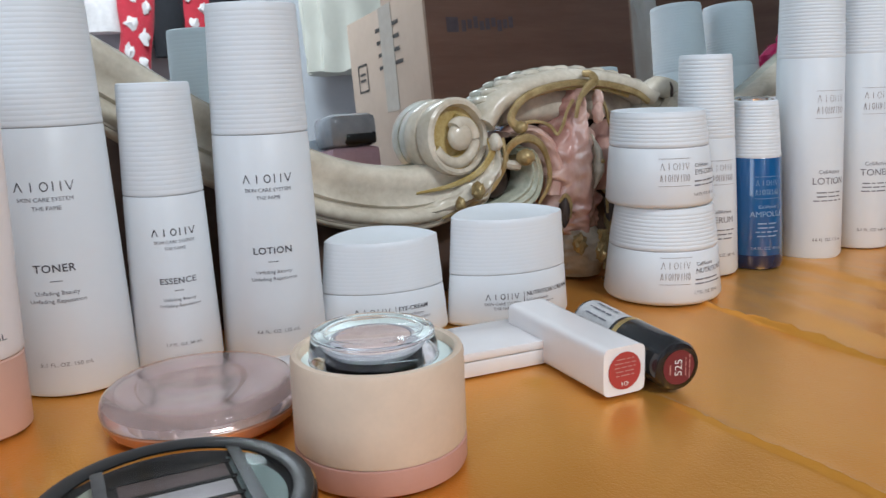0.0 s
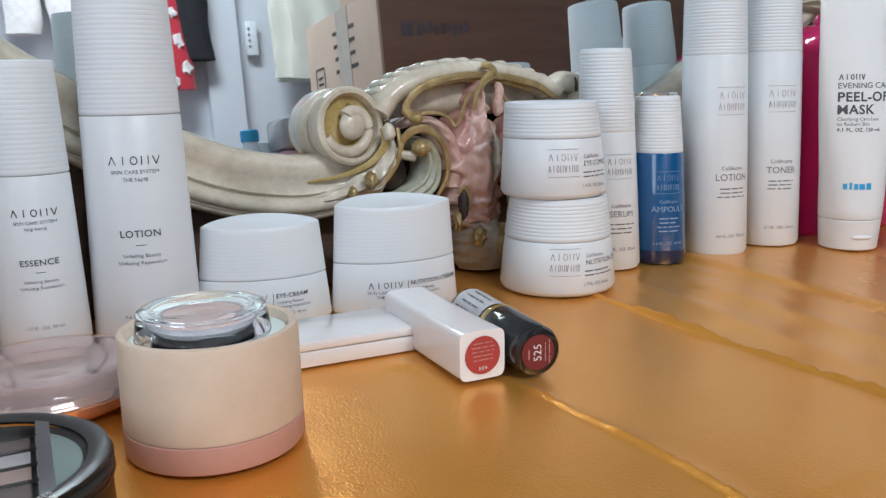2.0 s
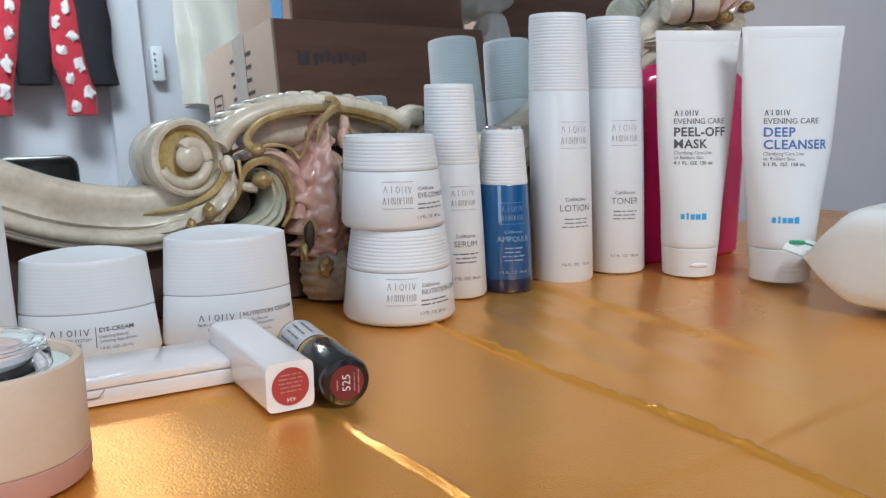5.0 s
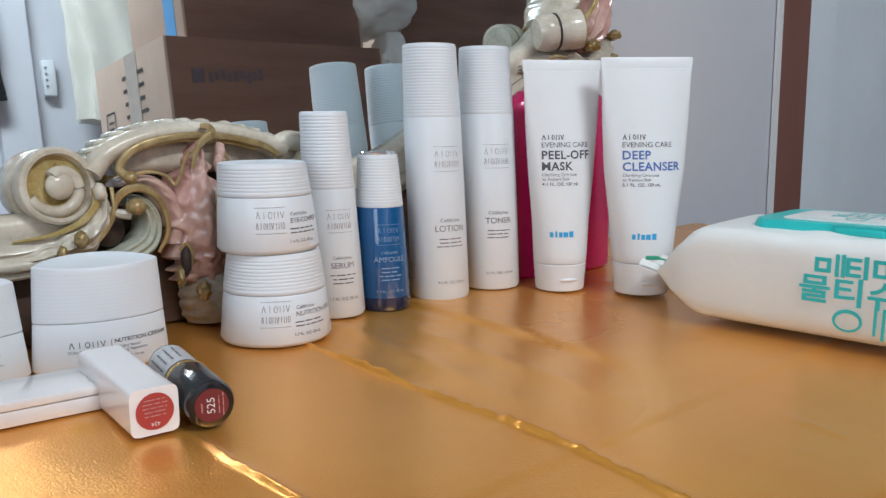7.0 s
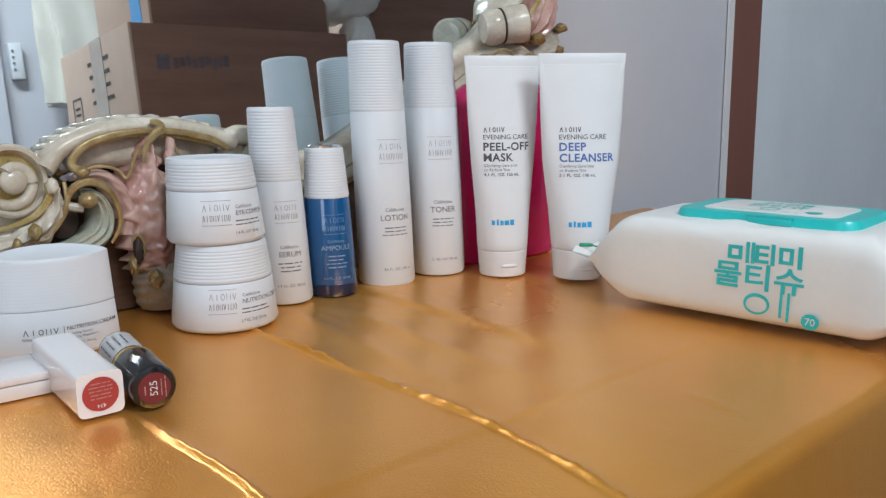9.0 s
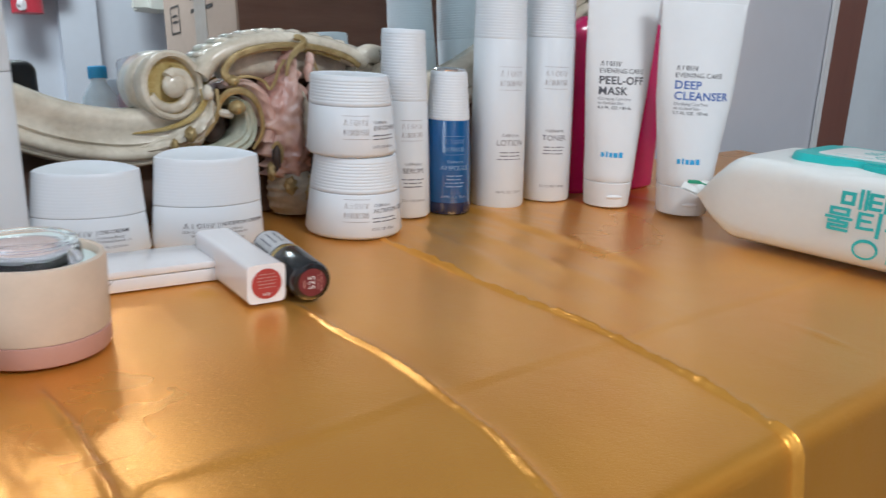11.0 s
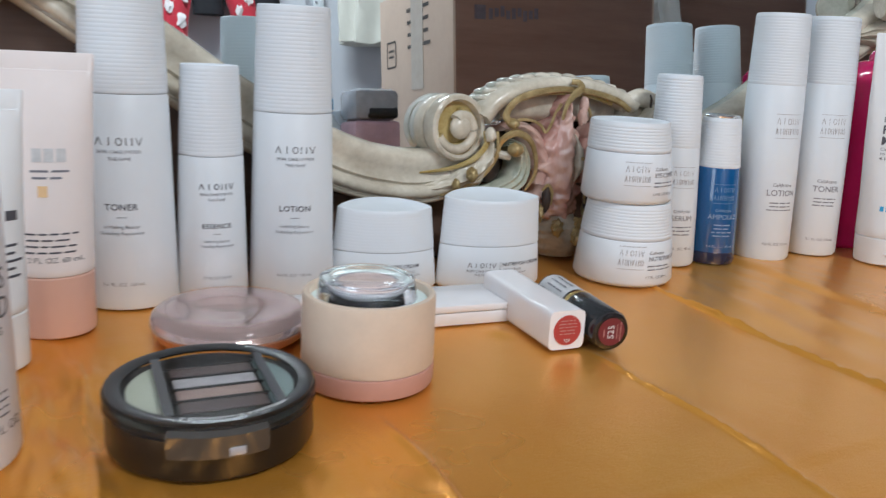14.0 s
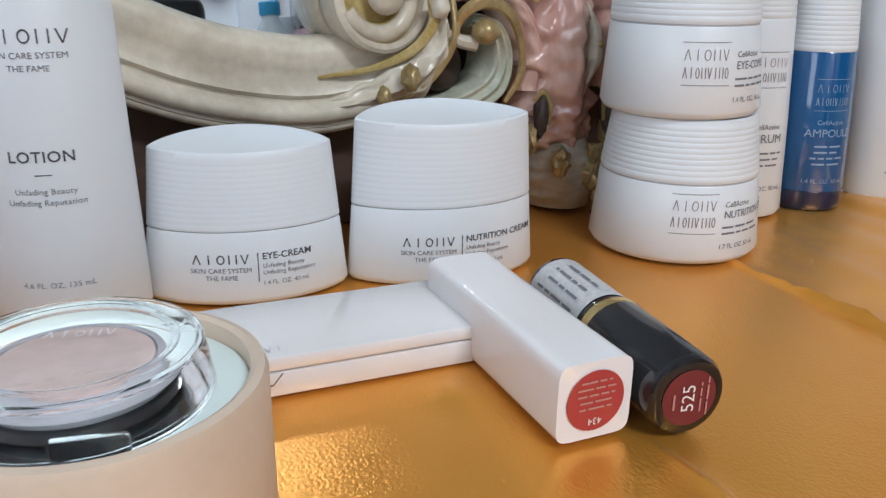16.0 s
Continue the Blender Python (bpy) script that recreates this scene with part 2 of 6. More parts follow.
def box_bm(sx, sy, sz, bevel=0.0, at=(0, 0, 0), segs=2, bm=None):
    """A box with its base's middle at `at`."""
    bm2 = bmesh.new()
    bmesh.ops.create_cube(bm2, size=1)
    bmesh.ops.scale(bm2, vec=(sx, sy, sz), verts=bm2.verts)
    if bevel:
        bmesh.ops.bevel(bm2, geom=list(bm2.edges), offset=bevel, segments=segs, affect="EDGES", profile=0.5)
    bmesh.ops.translate(bm2, vec=(at[0], at[1], at[2] + sz / 2), verts=bm2.verts)
    return bm2


def ring_point(th, a, b, k):
    s = math.sin(th)
    return a * math.cos(th), b * s * (abs(s) + 1e-6) ** k


def oval(profile, k=0.0, seg=64, close_top=True, close_bottom=True, front=1.0):
    """A body of stacked rings: rows (z, a, b, offset x[, slope]); k > 0 sharpens the two ends of the oval, front < 1 flattens its front half."""
    bm = bmesh.new()
    rings = []
    for z, a, b, ox, *slope in profile:
        sl = slope[0] if slope else 0.0
        ring = []
        for i in range(seg):
            x, y = ring_point(2 * math.pi * i / seg, a, b, k)
            y *= front if y < 0 else 1.0
            ring.append(bm.verts.new((x + ox, y, z + sl * y)))
        rings.append(ring)
    for r0, r1 in zip(rings, rings[1:]):
        for i in range(seg):
            j = (i + 1) % seg
            bm.faces.new((r0[i], r0[j], r1[j], r1[i]))
    if close_bottom:
        bm.faces.new(rings[0][::-1])
    if close_top:
        bm.faces.new(rings[-1])
    return bm


def lathe(profile, seg=64, **kw):
    return oval([(z, r, r, 0) for r, z in profile], 0.0, seg, **kw)


def mix(p, q, f):
    return p + (q - p) * f


def ribs(z0, z1, wa, wb, n, depth=0.00035, ox0=0.0, ox1=0.0, tilt=0.0):
    """Profile rows of a ribbed cap; wa and wb are the (a, b) at its foot and at its top."""
    rows = []
    for i in range(n):
        for f, cut in ((0.0, depth), (0.22, 0), (0.78, 0), (1.0, depth)):
            g = (i + f) / n
            rows.append((mix(z0, z1, g), mix(wa[0], wb[0], g) - cut, mix(wa[1], wb[1], g) - cut, mix(ox0, ox1, g), tilt * g))
    return rows


def tube(points, radii, seg=10, closed=False, flat=1.0):
    """A round bar along points (Vectors); radii: one or many."""
    bm = bmesh.new()
    pts = [Vector(p) for p in points]
    n = len(pts)
    rad = [radii] * n if isinstance(radii, (int, float)) else list(radii)
    rings = []
    up = Vector((0, 1, 0))
    for i, p in enumerate(pts):
        t = (pts[min(i + 1, n - 1)] - pts[max(i - 1, 0)]).normalized()
        side = t.cross(up)
        if side.length < 1e-4:
            side = t.cross(Vector((0, 0, 1)))
        side.normalize()
        other = side.cross(t).normalized()
        rings.append([bm.verts.new(p + side * math.cos(a) * rad[i] + other * math.sin(a) * rad[i] * flat) for a in (2 * math.pi * k / seg for k in range(seg))])
    for r0, r1 in zip(rings, rings[1:]):
        for i in range(seg):
            j = (i + 1) % seg
            bm.faces.new((r0[i], r0[j], r1[j], r1[i]))
    bm.faces.new(rings[0][::-1])
    bm.faces.new(rings[-1])
    return bm


def smooth_path(pts, per=8):
    """Catmull-Rom through the points."""
    v = [Vector(p) for p in pts]
    v = [v[0] * 2 - v[1]] + v + [v[-1] * 2 - v[-2]]
    out = []
    for i in range(1, len(v) - 2):
        p0, p1, p2, p3 = v[i - 1:i + 3]
        for k in range(per):
            t = k / per
            out.append(0.5 * (2 * p1 + (p2 - p0) * t + (2 * p0 - 5 * p1 + 4 * p2 - p3) * t * t + (3 * p1 - p0 - 3 * p2 + p3) * t ** 3))
    out.append(v[-2])
    return out


def blob(rx, ry, rz, at=(0, 0, 0), rough=0.0, seed=0, sub=3):
    bm = bmesh.new()
    bmesh.ops.create_icosphere(bm, subdivisions=sub, radius=1)
    for v in bm.verts:
        f = 1 + rough * noise.noise(v.co * 2.3 + Vector((seed, 0, 0)))
        v.co = Vector((v.co.x * rx * f + at[0], v.co.y * ry * f + at[1], v.co.z * rz * f + at[2]))
    return bm


# ---- print on surfaces ----
_glyphs = {}


def letters(s, size, spread=1.0, bold=0.0):
    """Flat outline of a word as (vertices, faces), centred on x, its foot at 0."""
    key = (s, spread, bold)
    if key not in _glyphs:
        cu = bpy.data.curves.new("word", "FONT")
        cu.body, cu.size, cu.resolution_u, cu.space_character = s, 1.0, 3, spread
        cu.offset = bold
        ob = new("word", cu)
        bpy.context.view_layer.update()
        me = bpy.data.meshes.new_from_object(ob.evaluated_get(bpy.context.evaluated_depsgraph_get()))
        vs = [(v.co.x, v.co.y) for v in me.vertices]
        fs = [tuple(p.vertices) for p in me.polygons]
        bpy.data.objects.remove(ob)
        bpy.data.curves.remove(cu)
        bpy.data.meshes.remove(me)
        _glyphs[key] = (vs, fs)
    vs, fs = _glyphs[key]
    if not vs:
        return [], []
    x0, x1 = min(v[0] for v in vs), max(v[0] for v in vs)
    h = 0.70
    return [((x - (x0 + x1) / 2) * size / h, y * size / h) for x, y in vs], fs


def rects(items):
    """Plain bars (x, y of the middle, width, height), cut up so that they can follow a curve."""
    vs, fs = [], []
    for x, y, w, h in items:
        n = max(1, int(w / 0.002))
        for i in range(n):
            a, b = x - w / 2 + w * i / n, x - w / 2 + w * (i + 1) / n
            k = len(vs)
            vs += [(a, y - h / 2), (b, y - h / 2), (b, y + h / 2), (a, y + h / 2)]
            fs.append((k, k + 1, k + 2, k + 3))
    return vs, fs


def emblem(n, w, h, thin):
    """The maker's mark as n plain strokes, wedges and rings in a row."""
    vs, fs = [], []

    def stroke(x0, y0, x1, y1):
        k = len(vs)
        t = thin / 2
        vs.extend([(x0 - t, y0), (x0 + t, y0), (x1 + t, y1), (x1 - t, y1)])
        fs.append((k, k + 1, k + 2, k + 3))
    pitch = w / n
    b = pitch * 0.30
    for i, kind in zip(range(n), (0, 1, 2, 3, 4, 1, 3, 2)):
        x = -w / 2 + pitch * (i + 0.5)
        if kind == 0:
            stroke(x - b, 0, x, h), stroke(x + b, 0, x, h)
        elif kind == 1:
            stroke(x, 0, x, h)
        elif kind == 2:
            k = len(vs)
            for q in range(20):
                a = 2 * math.pi * q / 20
                for f in (1.0, 0.0):
                    vs.append((x + (b * 1.15 - thin * (1 - f)) * math.cos(a), h / 2 + (h / 2 - thin * (1 - f)) * math.sin(a)))
            for q in range(20):
                z = (q + 1) % 20
                fs.append((k + 2 * q, k + 2 * z, k + 2 * z + 1, k + 2 * q + 1))
        elif kind == 3:
            stroke(x - b, 0, x - b, h), stroke(x + b, 0, x + b, h)
        else:
            stroke(x - b, h, x, 0), stroke(x + b, h, x, 0)
    return vs, fs


def small_lines(rows, w, h, gap, rnd, align=0.0):
    """Unreadable small print as word-length bars."""
    items = []
    for r in range(rows):
        lw = w * rnd.uniform(0.72, 1.0)
        x = -lw / 2 if align == 0 else -w / 2
        end = x + lw
        while x < end - h:
            ww = min(rnd.uniform(2.0, 5.5) * h, end - x)
            items.append((x + ww / 2, -r * gap, ww, h * 0.62))
            x += ww + h * 0.8
    return rects(items)


def stick(parent, name, shapes, surface, x0, z0, material, lift=0.00022, label=""):
    """Lays flat print on a body: surface(x, z) gives the point and the outward normal there."""
    vs, fs = shapes
    if not vs:
        return None
    out = []
    for x, y in vs:
        p, n = surface(x0 + x, z0 + y)
        out.append(p + n * lift)
    me = bpy.data.meshes.new(name)
    me.from_pydata([tuple(p) for p in out], [], fs)
    me.materials.append(material)
    ob = new(name, me)
    ob.parent = parent
    return tagged(ob, label) if label else ob


def row_at(profile, z):
    for r0, r1 in zip(profile, profile[1:]):
        if r0[0] <= z <= r1[0] and r1[0] > r0[0]:
            f = (z - r0[0]) / (r1[0] - r0[0])
            return [mix(p, q, f) for p, q in zip(r0, r1)]
    return list(profile[-1] if z > profile[-1][0] else profile[0])


def oval_surface(profile, k, front=1.0):
    """The front (-y) of an oval body."""
    def f(x, z):
        _, a, b, ox, *_r = row_at(profile, z)
        c = max(-0.98, min(0.98, (x - ox) / a))
        s = math.sqrt(1 - c * c)
        return Vector((x, -b * front * s ** (1 + k), z)), Vector((0.3 * c, -1, 0)).normalized()
    return f


def round_surface(profile, phi0=0.0):
    """Wraps print round a turned body; x is arc length from the angle phi0 (degrees from the front)."""
    def f(x, z):
        _, a, b, ox, *_r = row_at(profile, z)
        p = radians(phi0) + x / a
        n = Vector((math.sin(p), -math.cos(p), 0))
        return Vector((ox, 0, z)) + n * a, n
    return f


def flat_surface(m):
    q = m.to_3x3() @ Vector((0, 0, 1))
    return lambda x, y: (m @ Vector((x, y, 0)), q)


def dip(v):
    """How far the cloth lies below the far edge of the table, towards the viewer."""
    f = min(1.0, max(0.0, (v - 0.07) / 0.12))
    return -0.0026 * f * f * (3 - 2 * f)


def ground(x, y):
    return dip(-(ROOM.inverted() @ Vector((x, y, 0))).y)

# ---- the room ----


def slab(name, u0, u1, v0, v1, z0, z1, material, label, category, kind="structure"):
    """An upright or flat slab in the room's own axes; v counts outwards from the wall behind the mirror."""
    return solid(name, box_bm(u1 - u0, v1 - v0, z1 - z0), material, ROOM @ pose((u0 + u1) / 2, -(v0 + v1) / 2, z0), label, category, kind=kind, smooth=False)


FLOOR_Z = -0.74
slab("floor", -1.5, 3.0, -0.09, 2.7, FLOOR_Z - 0.1, FLOOR_Z, FLOOR, "plain grey floor of the room", "floor")
slab("ceiling", -1.6, 3.1, -0.19, 2.8, CEIL, CEIL + 0.1, CEILING, "plain white painted ceiling", "ceiling")
slab("wall_back", -1.6, 1.234, -0.19, -0.09, FLOOR_Z, CEIL, WALL, "smooth lilac grey painted wall behind the mirror", "wall")
slab("wall_back_side", 1.44, 3.1, -0.19, -0.13, FLOOR_Z, CEIL, DOOR_GREY, "pale blue grey painted door panel beside the wall", "door")
slab("trim_brown", 1.234, 1.317, -0.19, -0.085, FLOOR_Z, CEIL, DOOR_BROWN, "reddish brown painted door post", "door post")
slab("trim_pale", 1.319, 1.44, -0.19, -0.10, FLOOR_Z, CEIL, DOOR_GREY, "pale blue grey painted door frame", "door frame")
slab("trim_edge", 1.219, 1.232, -0.088, -0.084, FLOOR_Z, CEIL, CEILING, "white painted edge strip on the wall", "trim")
slab("wall_front", -1.6, 3.1, 2.7, 2.8, FLOOR_Z, CEIL, WALL, "smooth lilac grey painted wall with clothes hanging", "wall")
slab("wall_right", 3.0, 3.1, -0.09, 2.7, FLOOR_Z, CEIL, WALL, "lilac grey painted side wall", "wall")
# the side wall with its window opening
for nm, v0, v1, z0, z1 in (("wall_left", -0.09, 0.55, FLOOR_Z, CEIL), ("wall_left_far", 1.65, 2.7, FLOOR_Z, CEIL), ("wall_left_sill", 0.55, 1.65, FLOOR_Z, 0.2), ("wall_left_head", 0.55, 1.65, 1.3, CEIL)):
    slab(nm, -1.6, -1.5, v0, v1, z0, z1, WALL, "lilac grey painted side wall round the window", "wall")
slab("wall_pilaster", 0.86, 0.99, 2.66, 2.7, FLOOR_Z, CEIL, WALL, "narrow wall projection beside the clothes", "wall")

for lu, lv, lx, ly, watts, tint in LAMPS:
    lamp = thing("ceiling_lamp", ROOM @ pose(lu, -lv, CEIL - 0.05), "white rectangular ceiling lamp panel", "ceiling lamp")
    part("frame", box_bm(lx + 0.06, ly + 0.06, 0.05, 0.006), CEILING, lamp)

# ---- table and satin cloth ----
table = thing("table", ROOM @ pose(0.15, -0.175, FLOOR_Z), "wooden table hidden under a gold satin cloth", "table")
part("tabletop", box_bm(1.56, 0.43, 0.03, 0.004, at=(0, 0, -FLOOR_Z - 0.036)), WOOD, table)
for sx in (-0.72, 0.72):
    for sy in (-0.16, 0.16):
        part("leg", box_bm(0.05, 0.05, -FLOOR_Z - 0.036, 0.003, at=(sx, sy, 0)), WOOD, table)

# fold lines left by the packing: place, from, to, height
CREASES = ((0.3268, 0.075, 0.42, 0.0040), (0.2207, 0.165, 0.42, 0.0026), (0.0955, 0.195, 0.42, 0.0026), (-0.010, 0.10, 0.42, 0.0016))


def ease(x, a, b):
    f = min(1.0, max(0.0, (x - a) / (b - a)))
    return f * f * (3 - 2 * f)


def cloth_height(u, v):
    """The lie of the cloth over the table top, in metres."""
    z = dip(v) + 0.0008 * noise.noise(Vector((u * 9, v * 9, 0.3))) - 0.0006
    for cu, v0, v1, h in CREASES:
        du = u - cu + 1.25 * max(0.0, v - 0.25) ** 2 - 0.0016 * noise.noise(Vector((v * 26, cu * 31, 0)))
        if abs(du) < 0.05:
            fade = ease(v, v0, v0 + 0.03) * ease(v1 - v, 0, 0.02)
            h2 = h * max(0.25, 0.75 + 0.55 * noise.noise(Vector((v * 30, cu * 17, 5))) + 0.35 * noise.noise(Vector((v * 210, cu * 17, 7))))
            z += fade * h2 * (math.exp(-(du / 0.0018) ** 2) if du < 0 else 0.6 * math.exp(-(du / 0.0020) ** 2) + 0.4 * math.exp(-(du / 0.006) ** 2))
            z += fade * 0.0009 * math.exp(-abs(du) / 0.018) * (1 if du < 0 else -1) * min(1, abs(du) / 0.002)
    # the fold that runs along the table
    dv = v - 0.2922 + 0.0015 * noise.noise(Vector((u * 18, 2, 0.3)))
    if abs(dv) < 0.03 and u > 0.1:
        z += 0.0006 * max(0.0, 0.45 + noise.noise(Vector((u * 16, 9, 0.3)))) * math.exp(-(dv / 0.0022) ** 2) + 0.0003 * math.exp(-abs(dv) / 0.012) * (1 if dv < 0 else -1) * min(1, abs(dv) / 0.002)
    # a slack step beside the tall bottles
    uv = 0.433 - 3.0 * max(0.0, v - 0.19) ** 2 + 0.003 * noise.noise(Vector((v * 22, 4, 1)))
    d = u - uv
    z += 0.0024 * (0.5 + 0.5 * math.tanh(d / 0.004)) * math.exp(-(max(d, 0.0) / 0.05) ** 2) * ease(v, 0.02, 0.06) * ease(0.27 - v, 0, 0.08)
    d = u - 0.42 + 0.22 * (v - 0.33)
    z += 0.0010 * math.exp(-(d / 0.0020) ** 2 - ((v - 0.344) / 0.014) ** 2)
    z += 0.0014 * math.exp(-((u - 0.190) / 0.006) ** 2 - ((v - 0.133) / 0.007) ** 2)
    # soft slack folds towards the far side
    for a, b, c, h in ((0.365, 0.10, -0.10, 0.0012), (0.395, 0.12, -0.06, 0.0012), (0.60, 0.12, 0.30, 0.0016)):
        d = (u - a) - c * (v - b)
        z += h * math.exp(-(d / 0.008) ** 2) * math.exp(-((v - b - 0.04) / 0.085) ** 2)
    # crumpled stretches
    for a, b, ra, rb, h, fu, fv in ((-0.03, 0.20, 0.06, 0.15, 0.0030, 80, 30), (0.42, 0.10, 0.09, 0.06, 0.0006, 120, 60), (-0.10, 0.30, 0.08, 0.09, 0.0018, 80, 28), (0.05, 0.27, 0.035, 0.06, 0.0013, 130, 50)):
        cr = math.exp(-((u - a) / ra) ** 2 - ((v - b) / rb) ** 2)
        if cr > 0.03:
            z += cr * h * (noise.noise(Vector((u * fu, v * fv, 1.7))) + 0.4 * noise.noise(Vector((u * fu * 2.3, v * fv * 2.3, 3.1))))
    return z


def satin_cloth():
    fine = [np.arange(c[0] - 0.027, c[0] + 0.010, 0.0009) for c in CREASES]
    us = np.unique(np.round(np.concatenate([np.arange(-0.66, -0.2, 0.008), np.arange(-0.2, 0.6, 0.003), np.arange(0.6, 0.961, 0.008)] + fine), 4))
    vs = np.arange(-0.045, 0.386, 0.003)
    rad = 0.012
    verts = []
    for v in vs:
        for u in us:
            verts.append((u, -v, cloth_height(u, v)))
    rows = len(vs)
    v_end = float(vs[-1])
    for a in (15, 30, 45, 60, 75, 90):
        for u in us:
            h = cloth_height(u, v_end)
            verts.append((u, -(v_end + rad * math.sin(radians(a)) + h * math.sin(radians(a))), h * math.cos(radians(a)) - rad * (1 - math.cos(radians(a)))))
        rows += 1
    for d in np.arange(0.01, 0.66, 0.02):
        for u in us:
            h = cloth_height(u, v_end)
            wave = 0.012 * min(1, d / 0.12) * math.sin((u - 0.301) * 30 + 1.2 * math.sin(u * 11)) * min(1.0, d / 0.1)
            verts.append((u, -(v_end + rad + h + 0.014 * min(1, d / 0.1) + wave), -rad - d))
        rows += 1
    n = len(us)
    faces = [(r * n + i, r * n + i + 1, (r + 1) * n + i + 1, (r + 1) * n + i) for r in range(rows - 1) for i in range(n - 1)]
    me = bpy.data.meshes.new("tablecloth")
    me.from_pydata(verts, [], faces)
    me.flip_normals()
    me.materials.append(SATIN)
    me.shade_smooth()
    ob = new("tablecloth", me)
    ob.matrix_world = ROOM
    tagged(ob, "creased shiny gold satin cloth spread over the table", "tablecloth")
    sol = ob.modifiers.new("thickness", "SOLIDIFY")
    sol.thickness, sol.offset = 0.0012, -1
    return ob


satin_cloth()

# ---- the ornate mirror ----
BAND = [(-0.095, 0.30), (-0.085, 0.235), (-0.045, 0.190), (0.0, 0.158), (0.045, 0.128), (0.09, 0.098), (0.144, 0.071), (0.18, 0.061), (0.21, 0.060), (0.236, 0.070),
        (0.26, 0.088), (0.31, 0.105), (0.36, 0.095), (0.384, 0.088), (0.42, 0.081), (0.45, 0.084), (0.484, 0.098), (0.54, 0.130), (0.593, 0.158), (0.64, 0.185), (0.69, 0.235), (0.70, 0.30)]
ALL_ROUND = BAND + [(0.705, 0.55), (0.69, 0.72), (0.62, 0.80), (0.31, 0.84), (0.0, 0.80), (-0.08, 0.72), (-0.095, 0.55), (-0.095, 0.30)]


def out(u, w, d):
    """A point of the mirror: along, up, and out towards the viewer."""
    return Vector((u, -d, w))


def band_bm(path, profile):
    pts = smooth_path([(u, 0, w) for u, w in path], 6)
    bm = bmesh.new()
    rings = []
    n = len(pts)
    for i, p in enumerate(pts):
        t = (pts[min(i + 1, n - 1)] - pts[max(i - 1, 0)]).normalized()
        side = Vector((-t.z, 0, t.x))
        rings.append([bm.verts.new(p + side * s + Vector((0, -h, 0))) for s, h in profile])
    m = len(profile)
    for r0, r1 in zip(rings, rings[1:]):
        for i in range(m):
            j = (i + 1) % m
            bm.faces.new((r0[i], r0[j], r1[j], r1[i]))
    bm.faces.new(rings[0])
    bm.faces.new(rings[-1][::-1])
    return bm


def drum(parent, c, r, depth, m=None, hand=1):
    """A scroll end: a split drum with a rolled rim, a spiral and a button on its face."""
    u, w = c
    at = Matrix.Translation((u, 0, w)) @ pose(0, 0, 0, 90, 0, 0) if m is None else m
    body = part("scroll", lathe([(r * 0.98, 0.0), (r * 1.04, depth * 0.3), (r * 0.99, depth * 0.42), (r * 0.90, depth * 0.45), (r * 0.90, depth * 0.49), (r * 1.0, depth * 0.52), (r * 1.05, depth * 0.8), (r * 1.03, depth * 0.96), (r * 0.96, depth), (r * 0.86, depth * 0.99), (r * 0.80, depth * 0.80), (r * 0.2, depth * 0.76)], 48), CREAM, parent, m=at)
    part("spiral_ground", lathe([(r * 0.82, depth * 0.70), (r * 0.80, depth * 0.80), (r * 0.1, depth * 0.80)], 40), OCHRE, body, "ochre gold ground of the spiral")
    pts, rad = [], []
    for i in range(44):
        f = i / 43
        a = hand * (2.2 - f * 5.0)
        q = r * mix(0.30, 0.82, f ** 1.15)
        pts.append((q * math.cos(a), q * math.sin(a), depth * mix(1.0, 0.93, f)))
        rad.append(r * mix(0.20, 0.15, f))
    part("spiral", tube(pts, rad, 10), CREAM, body)
    part("spiral_gilding", tube([(x * 1.03, y * 1.03, z - r * 0.10) for x, y, z in pts[6:]], [q * 1.3 for q in rad[6:]], 8), OCHRE, body)
    part("button", blob(r * 0.38, r * 0.38, r * 0.24, (0, 0, depth * 1.0)), CREAM, body)
    return body


def leaf_bm(spine, half, lift, folds, depth, nu=22, nv=40, wob=0.0, seed=0):
    """A fluted leaf in relief along a spine of (u, w); half: widths along it; folds: flutes across it; depth: their height."""
    pts = smooth_path([(u, 0, w) for u, w in spine], 10)
    n = len(pts)
    bm = bmesh.new()
    rows = []
    hs = np.interp(np.linspace(0, 1, n), np.linspace(0, 1, len(half)), half)
    ls = np.interp(np.linspace(0, 1, n), np.linspace(0, 1, len(lift)), lift)
    for i, p in enumerate(pts):
        t = (pts[min(i + 1, n - 1)] - pts[max(i - 1, 0)]).normalized()
        side = Vector((-t.z, 0, t.x))
        row = []
        for k in range(nu + 1):
            s = -1 + 2 * k / nu
            h = hs[i] * (1 + wob * noise.noise(Vector((i * 0.22, s * 1.2, seed))))
            d = ls[i] * (1 - 0.75 * s ** 4) + depth * math.cos(s * math.pi * folds) * (1 - 0.4 * abs(s)) + wob * 0.004 * noise.noise(Vector((i * 0.3, s * 4, seed + 3)))
            if abs(s) > 0.99:
                d = 0.0
            row.append(bm.verts.new(p + side * s * h + Vector((0, -d, 0))))
        rows.append(row)
    for r0, r1 in zip(rows, rows[1:]):
        for k in range(nu):
            bm.faces.new((r0[k], r0[k + 1], r1[k + 1], r1[k]))
    for r in (rows[0], rows[-1]):
        mid = bm.verts.new(sum((v.co for v in r), Vector()) / len(r) * 1.0)
        mid.co.y = 0
        for k in range(nu):
            bm.faces.new((r[k], r[k + 1], mid))
    return bm


